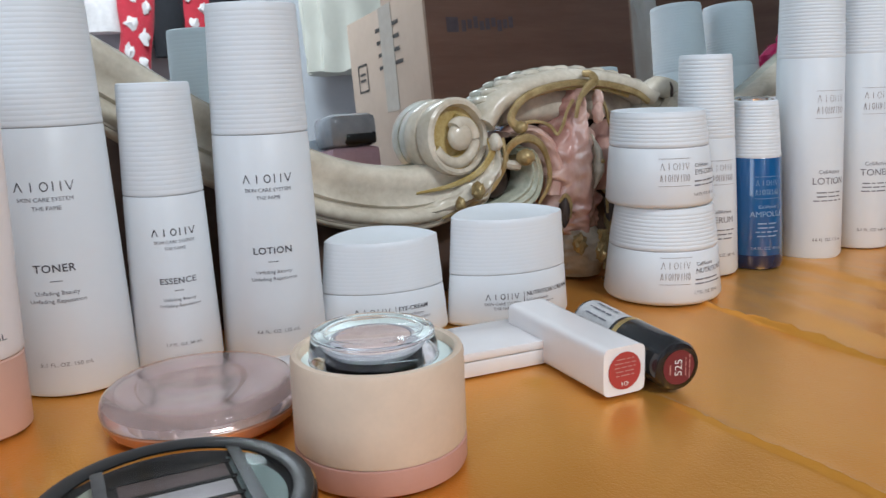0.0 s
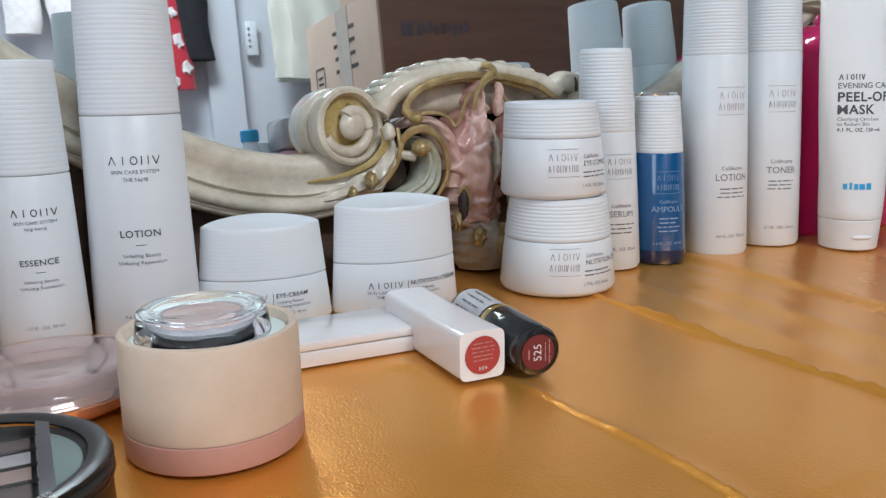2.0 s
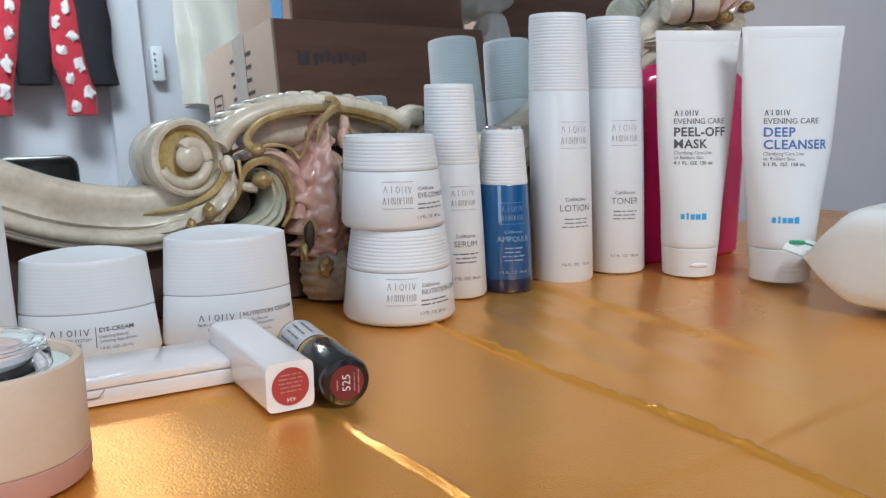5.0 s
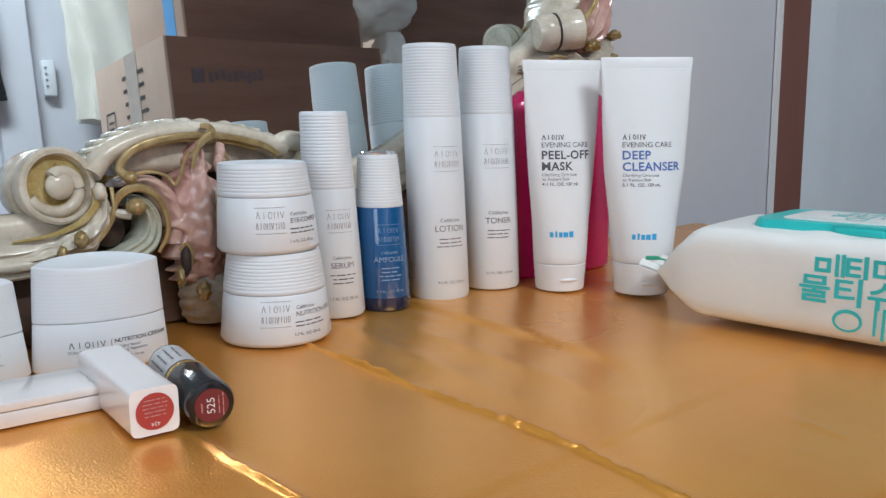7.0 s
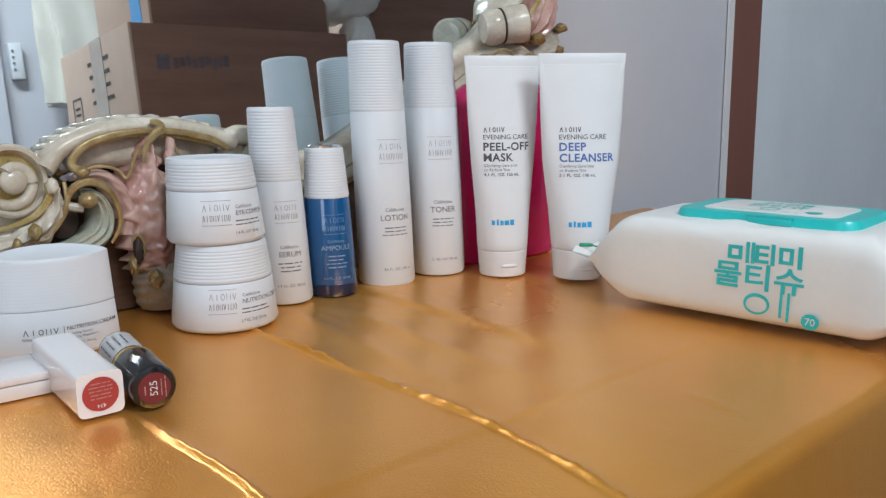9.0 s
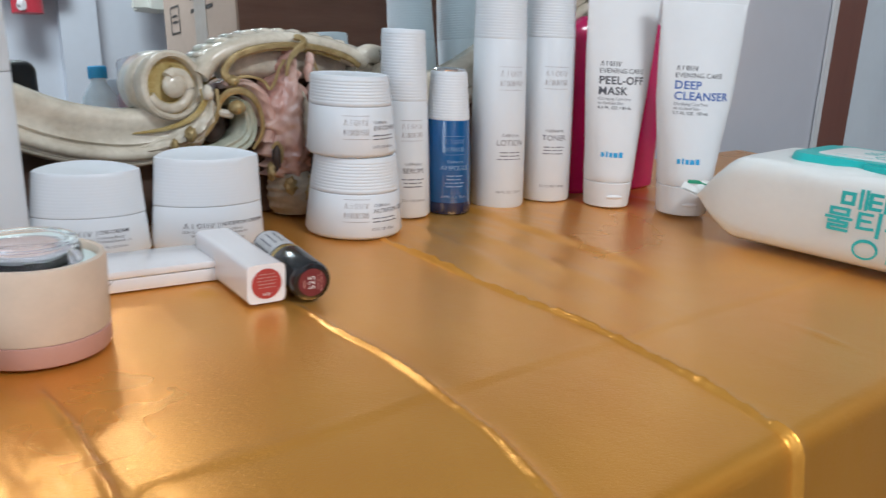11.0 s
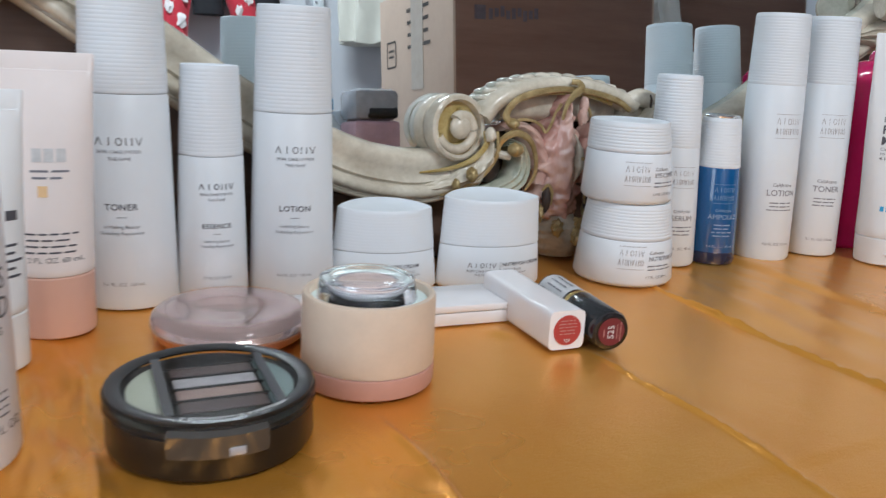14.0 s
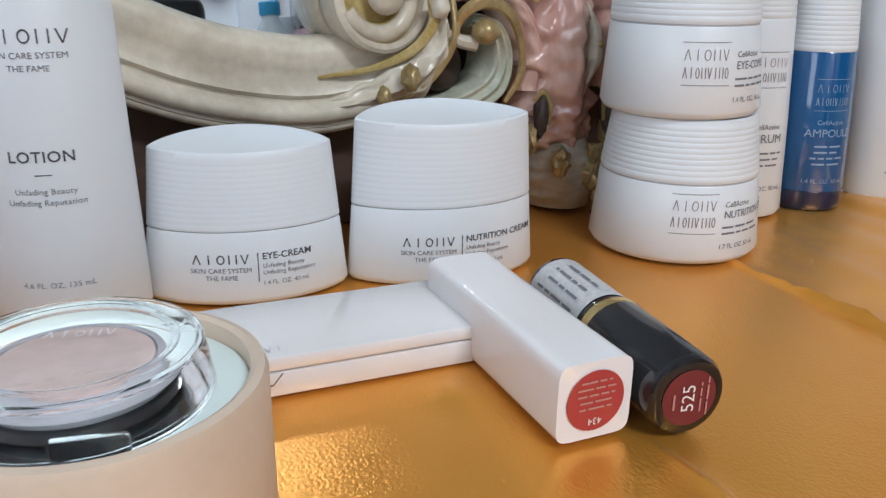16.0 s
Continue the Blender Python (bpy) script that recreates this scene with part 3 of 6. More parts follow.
def ornate_mirror():
    th = thing("ornate_mirror", MIRROR, "leaning rococo mirror with carved cream, pink and gold frame", "mirror")
    # glass
    bm = bmesh.new()
    edge = [out(u, w, 0.0) for u, w in [(p.x, p.z) for p in smooth_path([(u, 0, w) for u, w in ALL_ROUND[:-1]], 4)]]
    f = bm.faces.new([bm.verts.new(p) for p in edge])
    r = bmesh.ops.extrude_face_region(bm, geom=[f])
    bmesh.ops.translate(bm, vec=(0, 0.004, 0), verts=[v for v in r["geom"] if isinstance(v, bmesh.types.BMVert)])
    part("glass", bm, MIRROR_GLASS, th, "clear silvered mirror glass", smooth=False)
    part("backboard", box_bm(0.76, 0.012, 0.80, 0.002, at=(0.305, 0.0125, 0.001)), BACKBOARD, th, "dark brown wooden backing board")
    # the swept moulding
    prof = [(0.0165, -0.003), (0.0175, 0.006), (0.0150, 0.0125), (0.0105, 0.0145), (0.0050, 0.0120), (-0.0005, 0.0105), (-0.0040, 0.0120), (-0.0055, 0.0100), (-0.0090, 0.0150), (-0.0125, 0.0150), (-0.0150, 0.0105), (-0.0165, 0.0110), (-0.0185, 0.0085), (-0.0190, -0.003)]
    left = BAND[:10]
    right = BAND[12:]
    upper = [BAND[-1]] + ALL_ROUND[len(BAND):]
    for path in (left, right, upper):
        part("moulding", band_bm(path, prof), CREAM, th, angle=75)
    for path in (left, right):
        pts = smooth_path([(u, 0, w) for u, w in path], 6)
        # two thin lines of darker cream along the grooves of the moulding
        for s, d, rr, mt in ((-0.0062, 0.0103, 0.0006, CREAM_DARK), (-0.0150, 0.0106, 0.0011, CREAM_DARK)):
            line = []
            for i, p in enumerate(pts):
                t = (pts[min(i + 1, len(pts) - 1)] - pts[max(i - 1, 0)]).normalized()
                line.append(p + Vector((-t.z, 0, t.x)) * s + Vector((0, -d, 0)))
            part("groove_line", tube(line, rr, 6), mt, th)
    # centre piece
    C = 0.309

    def rope(name, pts, rad, material, mu=lambda q: q, flat=1.0, parent=th, seg=8):
        line = smooth_path([out(mu(u), w, d) for u, w, d in pts], 8)
        if not isinstance(rad, (int, float)):
            rad = list(np.interp(np.linspace(0, 1, len(line)), np.linspace(0, 1, len(rad)), rad))
        return part(name, tube(line, rad, seg, flat=flat), material, parent)

    for hand in (1, -1):
        mu = (lambda q: q) if hand == 1 else (lambda q: 2 * C - q)
        if hand == 1:
            drum(th, (0, 0), 0.0205, 0.024, Matrix.Translation((0.2205, 0.004, 0.0905)) @ pose(0, 0, 0, 90, 0, 10))
        else:
            drum(th, (mu(0.2265), 0.0895), 0.0195, 0.022, hand=-1)
        # leaf that runs from under the scroll into the moulding
        part("acanthus_leaf", leaf_bm([(mu(0.200), 0.050), (mu(0.220), 0.053), (mu(0.236), 0.060), (mu(0.2455), 0.072), (mu(0.2475), 0.085)], [0.003, 0.0085, 0.0095, 0.0070, 0.003], [0.012, 0.016, 0.021, 0.024, 0.022], 2.5, 0.0016, wob=0.45, seed=hand), CREAM, th)
        rope("leaf_gilding", [(0.200, 0.0615, 0.0115), (0.220, 0.0640, 0.0150), (0.234, 0.0700, 0.0205), (0.2415, 0.0795, 0.0240), (0.2425, 0.0880, 0.0230)], [0.0006, 0.0014, 0.0020, 0.0022, 0.0030], OCHRE, mu, 0.6)
        rope("leaf_gilding", [(0.214, 0.0465, 0.013), (0.230, 0.0520, 0.016), (0.243, 0.0600, 0.019), (0.2515, 0.0740, 0.022), (0.2520, 0.0880, 0.020)], [0.0010, 0.0016, 0.0018, 0.0018, 0.0012], OLD_GOLD, mu, 0.7)
        part("leaf_bud", blob(0.0036, 0.0042, 0.0050, out(mu(0.2315), 0.0605, 0.0245), 0.25), OLD_GOLD, th)
        part("leaf_bud", blob(0.0026, 0.0034, 0.0042, out(mu(0.2225), 0.0535, 0.0200), 0.25, 2), OLD_GOLD, th)
        part("leaf_curl", blob(0.0034, 0.0045, 0.0050, out(mu(0.2432), 0.0860, 0.0260), 0.2, 4), CREAM, th)
        # shell volute
        shell = part("shell", leaf_bm([(mu(0.2605), 0.080), (mu(0.2705), 0.0775), (mu(0.2760), 0.0665), (mu(0.2730), 0.0545), (mu(0.2600), 0.0470), (mu(0.2430), 0.0450)], [0.003, 0.0052, 0.0075, 0.0092, 0.0080, 0.004], [0.020, 0.021, 0.018, 0.016, 0.012, 0.008], 4, 0.0010, nu=34), GREEN_LACQ, th, "pale green fluted shell")
        rope("shell_rim", [(0.2520, 0.0760, 0.020), (0.2555, 0.0835, 0.023), (0.2640, 0.0870, 0.0245), (0.2745, 0.0830, 0.0235), (0.2815, 0.0720, 0.021), (0.2835, 0.0590, 0.018), (0.2780, 0.0480, 0.015)], [0.0016, 0.0024, 0.0026, 0.0022, 0.0018, 0.0016, 0.0010], OLD_GOLD, mu, 0.7, shell)
        # solid dark blob stands in for the shade within the shell
        part("shell_hollow_shade", blob(0.0095, 0.008, 0.0105, out(mu(0.2535), 0.0635, 0.004)), HOLLOW_SHADE, shell)
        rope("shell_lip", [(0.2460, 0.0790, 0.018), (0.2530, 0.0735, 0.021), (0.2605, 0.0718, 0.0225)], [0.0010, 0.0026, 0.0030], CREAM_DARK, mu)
        part("gold_bead", blob(0.0056, 0.0052, 0.0048, out(mu(0.2630), 0.0762, 0.0255), 0.12), OLD_GOLD, th)
        # pink wing with its ragged gilded edge
        part("pink_wing", leaf_bm([(mu(0.2610), 0.0895), (mu(0.2735), 0.0905), (mu(0.2845), 0.0835), (mu(0.2905), 0.0690), (mu(0.2900), 0.0520)], [0.002, 0.0045, 0.0075, 0.0090, 0.0070], [0.014, 0.0175, 0.019, 0.0195, 0.018], 2, 0.0012, wob=0.3, seed=4 + hand), PINK_LACQ, th)
        rope("wing_edge", [(0.2620, 0.0925, 0.0165), (0.2705, 0.0955, 0.0190), (0.2790, 0.0950, 0.0195), (0.2855, 0.0920, 0.0200), (0.2885, 0.0875, 0.0215), (0.2920, 0.0925, 0.0225), (0.2945, 0.1000, 0.0235), (0.2985, 0.1065, 0.0245)], [0.0008, 0.0012, 0.0009, 0.0013, 0.0010, 0.0012, 0.0010, 0.0014], OLD_GOLD, mu, 0.7)
        # dark blob painted as the shade of the slit between the leaves
        part("slit_shade", blob(0.0030, 0.0035, 0.0085, out(mu(0.2920), 0.0420, 0.0205), 0.3, 3), HOLLOW_SHADE, th)
        rope("slit_edge", [(0.2885, 0.0480, 0.0205), (0.2920, 0.0518, 0.0220), (0.2952, 0.0470, 0.0225), (0.2950, 0.0380, 0.0220)], [0.0010, 0.0013, 0.0012, 0.0008], OLD_GOLD, mu, 0.7)
        part("gilded_drop", blob(0.0026, 0.0040, 0.0065, out(mu(0.2895), 0.0320, 0.0165), 0.35, 6), OLD_GOLD, th)
        part("crest_curl", blob(0.0040, 0.0048, 0.0036, out(mu(0.2620), 0.0930, 0.0235), 0.12), OLD_GOLD, th)
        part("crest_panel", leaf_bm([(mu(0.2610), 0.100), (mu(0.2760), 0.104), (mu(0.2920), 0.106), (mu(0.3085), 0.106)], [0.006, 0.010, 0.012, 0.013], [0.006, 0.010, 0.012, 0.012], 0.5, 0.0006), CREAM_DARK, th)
    # crest over the shell: cream roll, broad gilded bead, scalloped back
    crest = [(0.2440, 0.0960), (0.2530, 0.1065), (0.2680, 0.1135), (0.2870, 0.1180), (0.3060, 0.1190), (0.3300, 0.1170), (0.3500, 0.1125), (0.3680, 0.1060)]
    part("crest", band_bm(crest, [(0.0062, -0.002), (0.0066, 0.012), (0.0048, 0.0185), (0.0015, 0.0215), (-0.0020, 0.0205), (-0.0048, 0.0180), (-0.0060, 0.012), (-0.0060, -0.002)]), CREAM, th, angle=60)
    rope("crest_gilding", [(0.2615, 0.0925, 0.0225), (0.2570, 0.0985, 0.0220), (0.2640, 0.1075, 0.0220), (0.2780, 0.1130, 0.0220), (0.3000, 0.1160, 0.0225), (0.3250, 0.1145, 0.0220), (0.3480, 0.1090, 0.0215), (0.3600, 0.1030, 0.0200)], [0.0030, 0.0026, 0.0024, 0.0024, 0.0022, 0.0022, 0.0024, 0.0020], OLD_GOLD, flat=0.75)
    rope("crest_groove", [(0.2600, 0.1030, 0.0190), (0.2700, 0.1085, 0.0195), (0.2850, 0.1125, 0.0200), (0.3000, 0.1135, 0.0200), (0.3250, 0.1118, 0.0195), (0.3450, 0.1070, 0.0190)], 0.0012, OCHRE, flat=0.6)
    for k in range(13):
        f = (k + 0.3) / 13
        line = smooth_path([out(u, w, 0.006) for u, w in crest], 8)
        q = line[int(f * (len(line) - 1))]
        part("crest_flute", blob(0.0056, 0.0085, 0.0030, q + Vector((0, 0.0, 0.0058)), 0.12, k, 2), CREAM if k % 4 else CREAM_DARK, th)
    rope("side_roll", [(0.356, 0.1065, 0.014), (0.370, 0.1115, 0.016), (0.384, 0.1090, 0.014), (0.394, 0.1010, 0.010)], [0.005, 0.0068, 0.0066, 0.005], CREAM, seg=12)
    # dark bar gives the roll's groove its shade by colour
    rope("roll_groove_shade", [(0.374, 0.1175, 0.012), (0.377, 0.1130, 0.0215), (0.378, 0.1050, 0.0215)], 0.0009, HOLLOW_SHADE)
    # the pink leaf in the middle, its tip and its foot
    part("centre_leaf", leaf_bm([(0.3055, 0.1130), (0.3050, 0.1040), (0.3045, 0.0930), (0.3045, 0.0780), (0.3050, 0.0620), (0.3060, 0.0480), (0.3070, 0.0370), (0.3080, 0.0280)], [0.003, 0.0060, 0.0115, 0.0175, 0.0190, 0.0190, 0.0175, 0.0150], [0.0225, 0.0250, 0.0260, 0.0275, 0.0260, 0.0240, 0.0215, 0.0195], 2.0, 0.0030, nu=44, wob=0.55, seed=9), PINK_LACQ, th, "dusty pink fluted leaf")
    part("leaf_rib", leaf_bm([(0.3115, 0.0860), (0.3130, 0.0760), (0.3135, 0.0640), (0.3120, 0.0540)], [0.001, 0.0040, 0.0048, 0.001], [0.024, 0.0295, 0.0300, 0.024], 0.5, 0.0006), CREAM_DARK, th)
    rope("leaf_tip", [(0.2985, 0.0960, 0.0265), (0.3005, 0.1060, 0.0280), (0.3060, 0.1130, 0.0290), (0.3110, 0.1165, 0.0290), (0.3105, 0.1205, 0.0265), (0.3060, 0.1212, 0.0245)], [0.0012, 0.0018, 0.0026, 0.0030, 0.0024, 0.0018], OLD_GOLD, flat=0.7)
    for a, b, c2 in ((0.3165, 0.098, 0.0245), (0.3185, 0.106, 0.0225)):
        part("leaf_lobe", blob(0.0030, 0.0040, 0.0062, out(a, b, c2), 0.3, a * 700), PINK_LACQ, th)
    part("chip", blob(0.0014, 0.0012, 0.0014, out(0.3140, 0.0700, 0.0302)), OLD_GOLD, th)
    foot = part("foot", leaf_bm([(0.309, 0.030), (0.310, 0.021), (0.311, 0.011), (0.311, 0.0005)], [0.0135, 0.016, 0.0165, 0.0135], [0.020, 0.0235, 0.0235, 0.019], 1.5, 0.001, wob=0.2, seed=2), CREAM_DARK, th)
    for a, b, c2 in ((0.3185, 0.023, 0.0225), (0.3150, 0.015, 0.0245), (0.3205, 0.010, 0.0240), (0.3010, 0.022, 0.0225)):
        part("gilded_leaf", blob(0.0042, 0.0032, 0.0062, out(a, b, c2), 0.6, a * 900, 3), OLD_GOLD, foot)
    # corner pieces
    for sg in (1, -1):
        mu = (lambda q: q + 0.012) if sg == 1 else (lambda q: 2 * C - q - 0.012)
        body = part("corner_drum", lathe([(0.006, 0.0), (0.0125, 0.001), (0.0155, 0.006), (0.0158, 0.015), (0.0144, 0.0175), (0.0142, 0.0190), (0.0156, 0.021), (0.0166, 0.036), (0.0160, 0.0400), (0.0140, 0.0400), (0.0126, 0.033), (0.004, 0.030)], 44), CREAM, th, m=Matrix.Translation((mu(0.600), -0.022, 0.1935)) @ pose(0, 0, 0, 84, 0, 62 * sg))
        part("drum_rim", tube([(0.0151 * math.cos(2 * math.pi * q / 40), 0.0151 * math.sin(2 * math.pi * q / 40), 0.0400) for q in range(41)], 0.0011, 8), OLD_GOLD, body)
        # dark ring: shade painted into the split of the drum
        part("drum_gap_shade", tube([(0.0147 * math.cos(2 * math.pi * q / 40), 0.0147 * math.sin(2 * math.pi * q / 40), 0.0182) for q in range(41)], 0.0010, 6), HOLLOW_SHADE, body)
        part("corner_bead", blob(0.0070, 0.007, 0.0075, out(mu(0.646), 0.1990, 0.038), 0.25, 3), PINK_LACQ, th)
        part("corner_bead", blob(0.0065, 0.007, 0.0050, out(mu(0.656), 0.1850, 0.038), 0.35, 5), OLD_GOLD, th)
        part("corner_leaf", leaf_bm([(mu(0.588), 0.166), (mu(0.612), 0.168), (mu(0.640), 0.168), (mu(0.662), 0.167), (mu(0.684), 0.172)], [0.004, 0.012, 0.015, 0.012, 0.004], [0.014, 0.026, 0.034, 0.030, 0.018], 3, 0.0024, nu=30, wob=0.5, seed=20 + sg), CREAM, th)
        for pts in ([(0.602, 0.168, 0.030), (0.608, 0.174, 0.036), (0.618, 0.172, 0.039), (0.624, 0.163, 0.038)], [(0.618, 0.160, 0.036), (0.630, 0.168, 0.041), (0.643, 0.170, 0.041), (0.650, 0.163, 0.039)]):
            rope("leaf_shadow_line", pts, 0.0014, OLD_GOLD, mu, 0.6)
        part("corner_pink_leaf", leaf_bm([(mu(0.652), 0.185), (mu(0.668), 0.200), (mu(0.680), 0.216), (mu(0.690), 0.236), (mu(0.700), 0.265)], [0.010, 0.017, 0.018, 0.016, 0.008], [0.030, 0.038, 0.036, 0.030, 0.018], 3, 0.0030, nu=34, wob=0.3, seed=30 + sg), PINK_LACQ, th)
        part("corner_upper_leaf", leaf_bm([(mu(0.636), 0.208), (mu(0.648), 0.222), (mu(0.662), 0.240), (mu(0.684), 0.275)], [0.008, 0.013, 0.014, 0.006], [0.020, 0.030, 0.026, 0.016], 2, 0.0024, wob=0.3, seed=40 + sg), CREAM, th)
        rope("corner_rib", [(0.648, 0.206, 0.036), (0.662, 0.222, 0.038), (0.674, 0.242, 0.032), (0.690, 0.272, 0.024)], 0.0022, OCHRE, mu, 0.7)
        part("corner_spray", leaf_bm([(mu(0.668), 0.172), (mu(0.686), 0.176), (mu(0.698), 0.186), (mu(0.706), 0.199)], [0.006, 0.010, 0.008, 0.003], [0.024, 0.030, 0.026, 0.018], 2, 0.0020, wob=0.4, seed=50 + sg), CREAM_DARK, th)
        for a, b in ((0.706, 0.199), (0.700, 0.178)):
            part("leaf_curl", blob(0.0060, 0.0065, 0.0046, out(mu(a), b, 0.024), 0.35, a * 99), OLD_GOLD, th)
    return th


ornate_mirror()

# ---- skin care bottles and jars on the cloth ----
RND = random.Random(5)


def place(x, y, yaw=0.0, z=0.0):
    return pose(x, y, z, 0, 0, yaw)


def left_text(th, s, x, z, word, size, ink, spread=1.0, bold=0.0):
    vs, fs = letters(word, size, spread, bold)
    w = max(v[0] for v in vs)
    stick(th, "lettering", (vs, fs), s, x + w, z, ink)


def oval_bottle(name, x, y, yaw, w0, w1, w2, b0, seam, top, word, volume, label, group, text_w, zl, zw, tx=0.0):
    """A flat oval bottle with a tall ribbed cap: half widths at its foot, at the seam and at the top."""
    th = thing(name, place(x, y, yaw), label, "bottle", group)
    k = 0.45
    b1, b2 = b0 * w1 / w0, b0 * w2 / w0
    prof = [(0.0, w0 - 0.0022, b0 - 0.0022, 0), (0.0006, w0 - 0.0008, b0 - 0.0008, 0), (0.0022, w0, b0, 0), (seam * 0.5, mix(w0, w1, 0.5), mix(b0, b1, 0.5), 0), (seam - 0.0006, w1, b1, 0), (seam - 0.0002, w1 - 0.0003, b1 - 0.0003, 0)]
    part("body", oval(prof, k, 72), WHITE, th)
    part("neck", oval([(seam - 0.0006, w1 - 0.0008, b1 - 0.0008, 0), (seam + 0.0006, w1 - 0.0008, b1 - 0.0008, 0)], k, 72), SEAM, th)
    cap = [(seam + 0.0002, w1 - 0.0003, b1 - 0.0003, 0)] + ribs(seam + 0.0006, top - 0.0018, (w1, b1), (w2, b2), int((top - seam) / 0.0021), 0.00008) + [(top - 0.0005, w2 - 0.0003, b2 - 0.0003, 0), (top, w2 - 0.001, b2 - 0.001, 0), (top - 0.0008, w2 - 0.0018, b2 - 0.0018, 0)]
    part("cap", oval(cap, k, 72), WHITE_CAP, th, "ribbed white cap")
    s = oval_surface(prof, k)
    t = text_w
    stick(th, "emblem", emblem(5, t, t * 0.165, 0.00044), s, tx, zl, INK)
    stick(th, "lettering", letters("SKIN CARE SYSTEM", t * 0.072, 1.0), s, tx, zl - t * 0.17, INK_SOFT)
    stick(th, "lettering", letters("THE FAME", t * 0.072, 1.0), s, tx, zl - t * 0.32, INK_SOFT)
    stick(th, "lettering", letters(word, t * 0.135, 1.08, 0.012), s, tx, zw, INK)
    stick(th, "rule", rects([(0, 0, t * 0.2, 0.00025)]), s, tx, zw - t * 0.16, INK)
    stick(th, "lettering", letters("Unfading Beauty", t * 0.072, 1.05), s, tx, zw - t * 0.40, INK_SOFT)
    stick(th, "lettering", letters("Unfading Reputation", t * 0.072, 1.05), s, tx, zw - t * 0.54, INK_SOFT)
    stick(th, "lettering", letters(volume, t * 0.072, 1.05), s, tx, 0.0135, INK_SOFT)
    return th


G1 = "matching white oval skin care set"
oval_bottle("toner_bottle", -0.1612, 0.3360, 24, 0.0245, 0.0215, 0.0195, 0.0165, 0.1105, 0.170, "TONER", "5.1 FL. OZ. 150 mL", "tall white oval toner bottle with ribbed cap", G1, 0.0235, 0.0855, 0.0530, -0.0035)
oval_bottle("essence_bottle", -0.1232, 0.3550, 20, 0.0192, 0.0168, 0.0150, 0.0145, 0.0790, 0.1262, "ESSENCE", "1.7 FL. OZ. 50 mL", "small white oval essence bottle with ribbed cap", G1, 0.0190, 0.0620, 0.0412, 0.002)
oval_bottle("lotion_bottle", -0.0828, 0.3715, 14, 0.0238, 0.0212, 0.0194, 0.0165, 0.1025, 0.1582, "LOTION", "4.6 FL. OZ. 135 mL", "tall white oval lotion bottle with ribbed cap", G1, 0.0225, 0.0815, 0.0500, 0.001)


def oval_jar(name, x, y, yaw, w0, w1, w2, b0, seam, top, word, volume, label):
    """A low oval cream jar whose lid has a dished, leaf-shaped top."""
    th = thing(name, place(x, y, yaw), label, "cream jar", G1)
    k, flat = 0.5, 0.60
    b1, b2 = b0 * w1 / w0, b0 * w2 / w0
    prof = [(0.0, w0 - 0.003, b0 - 0.003, 0), (0.0007, w0 - 0.0012, b0 - 0.0012, 0), (0.0026, w0, b0, 0), (seam - 0.0006, w1, b1, 0), (seam - 0.0002, w1 - 0.0003, b1 - 0.0003, 0)]
    part("body", oval(prof, k, 80, front=flat), WHITE, th)
    part("neck", oval([(seam - 0.0006, w1 - 0.0009, b1 - 0.0009, 0), (seam + 0.0006, w1 - 0.0009, b1 - 0.0009, 0)], k, 80, front=flat), SEAM, th)
    lid = [(seam + 0.0002, w1 - 0.0003, b1 - 0.0003, 0)] + ribs(seam + 0.0006, top - 0.0022, (w1, b1), (w2, b2), int((top - seam) / 0.0021), 0.00005, tilt=0.09) + [(top - 0.0005, w2 - 0.0002, b2 - 0.0002, 0, 0.09), (top, w2 - 0.0010, b2 - 0.0010, 0, 0.09), (top - 0.0008, w2 - 0.0020, b2 - 0.0020, 0, 0.09), (top - 0.0024, w2 * 0.66, b2 * 0.62, 0, 0.09), (top - 0.0036, w2 * 0.3, b2 * 0.3, 0, 0.05)]
    part("lid", oval(lid, k, 80, front=flat), WHITE_CAP, th, "white lid with dished top")
    s = oval_surface(prof, k, flat)
    stick(th, "emblem", emblem(5, 0.0180, 0.0030, 0.0004), s, -0.0085, 0.0140, INK)
    stick(th, "lettering", letters("SKIN CARE SYSTEM", 0.0015, 1.0), s, -0.0085, 0.0112, INK_SOFT)
    stick(th, "lettering", letters("THE FAME", 0.0015, 1.0), s, -0.0085, 0.0088, INK_SOFT)
    stick(th, "rule", rects([(0, 0, 0.0003, 0.0095)]), s, 0.0027, 0.0126, INK)
    left_text(th, s, 0.0042, 0.0150, word, 0.0021, INK, 1.0, 0.012)
    left_text(th, s, 0.0042, 0.0122, "Unfading Beauty", 0.0014, INK_SOFT)
    left_text(th, s, 0.0042, 0.0100, "Unfading Reputation", 0.0014, INK_SOFT)
    left_text(th, s, 0.0042, 0.0066, volume, 0.0014, INK_SOFT)
    return th


oval_jar("eye_cream_jar", -0.0325, 0.3905, 16, 0.0324, 0.0302, 0.0280, 0.0235, 0.0240, 0.0495, "EYE-CREAM", "1.4 FL. OZ. 40 mL", "low white oval eye cream jar with dished lid")
oval_jar("nutrition_cream_jar", 0.0302, 0.4120, 18, 0.0336, 0.0318, 0.0302, 0.0245, 0.0265, 0.0553, "NUTRITION CREAM", "1.7 FL. OZ. 50 mL", "white oval nutrition cream jar with dished lid")

G2 = "matching white round skin care set"


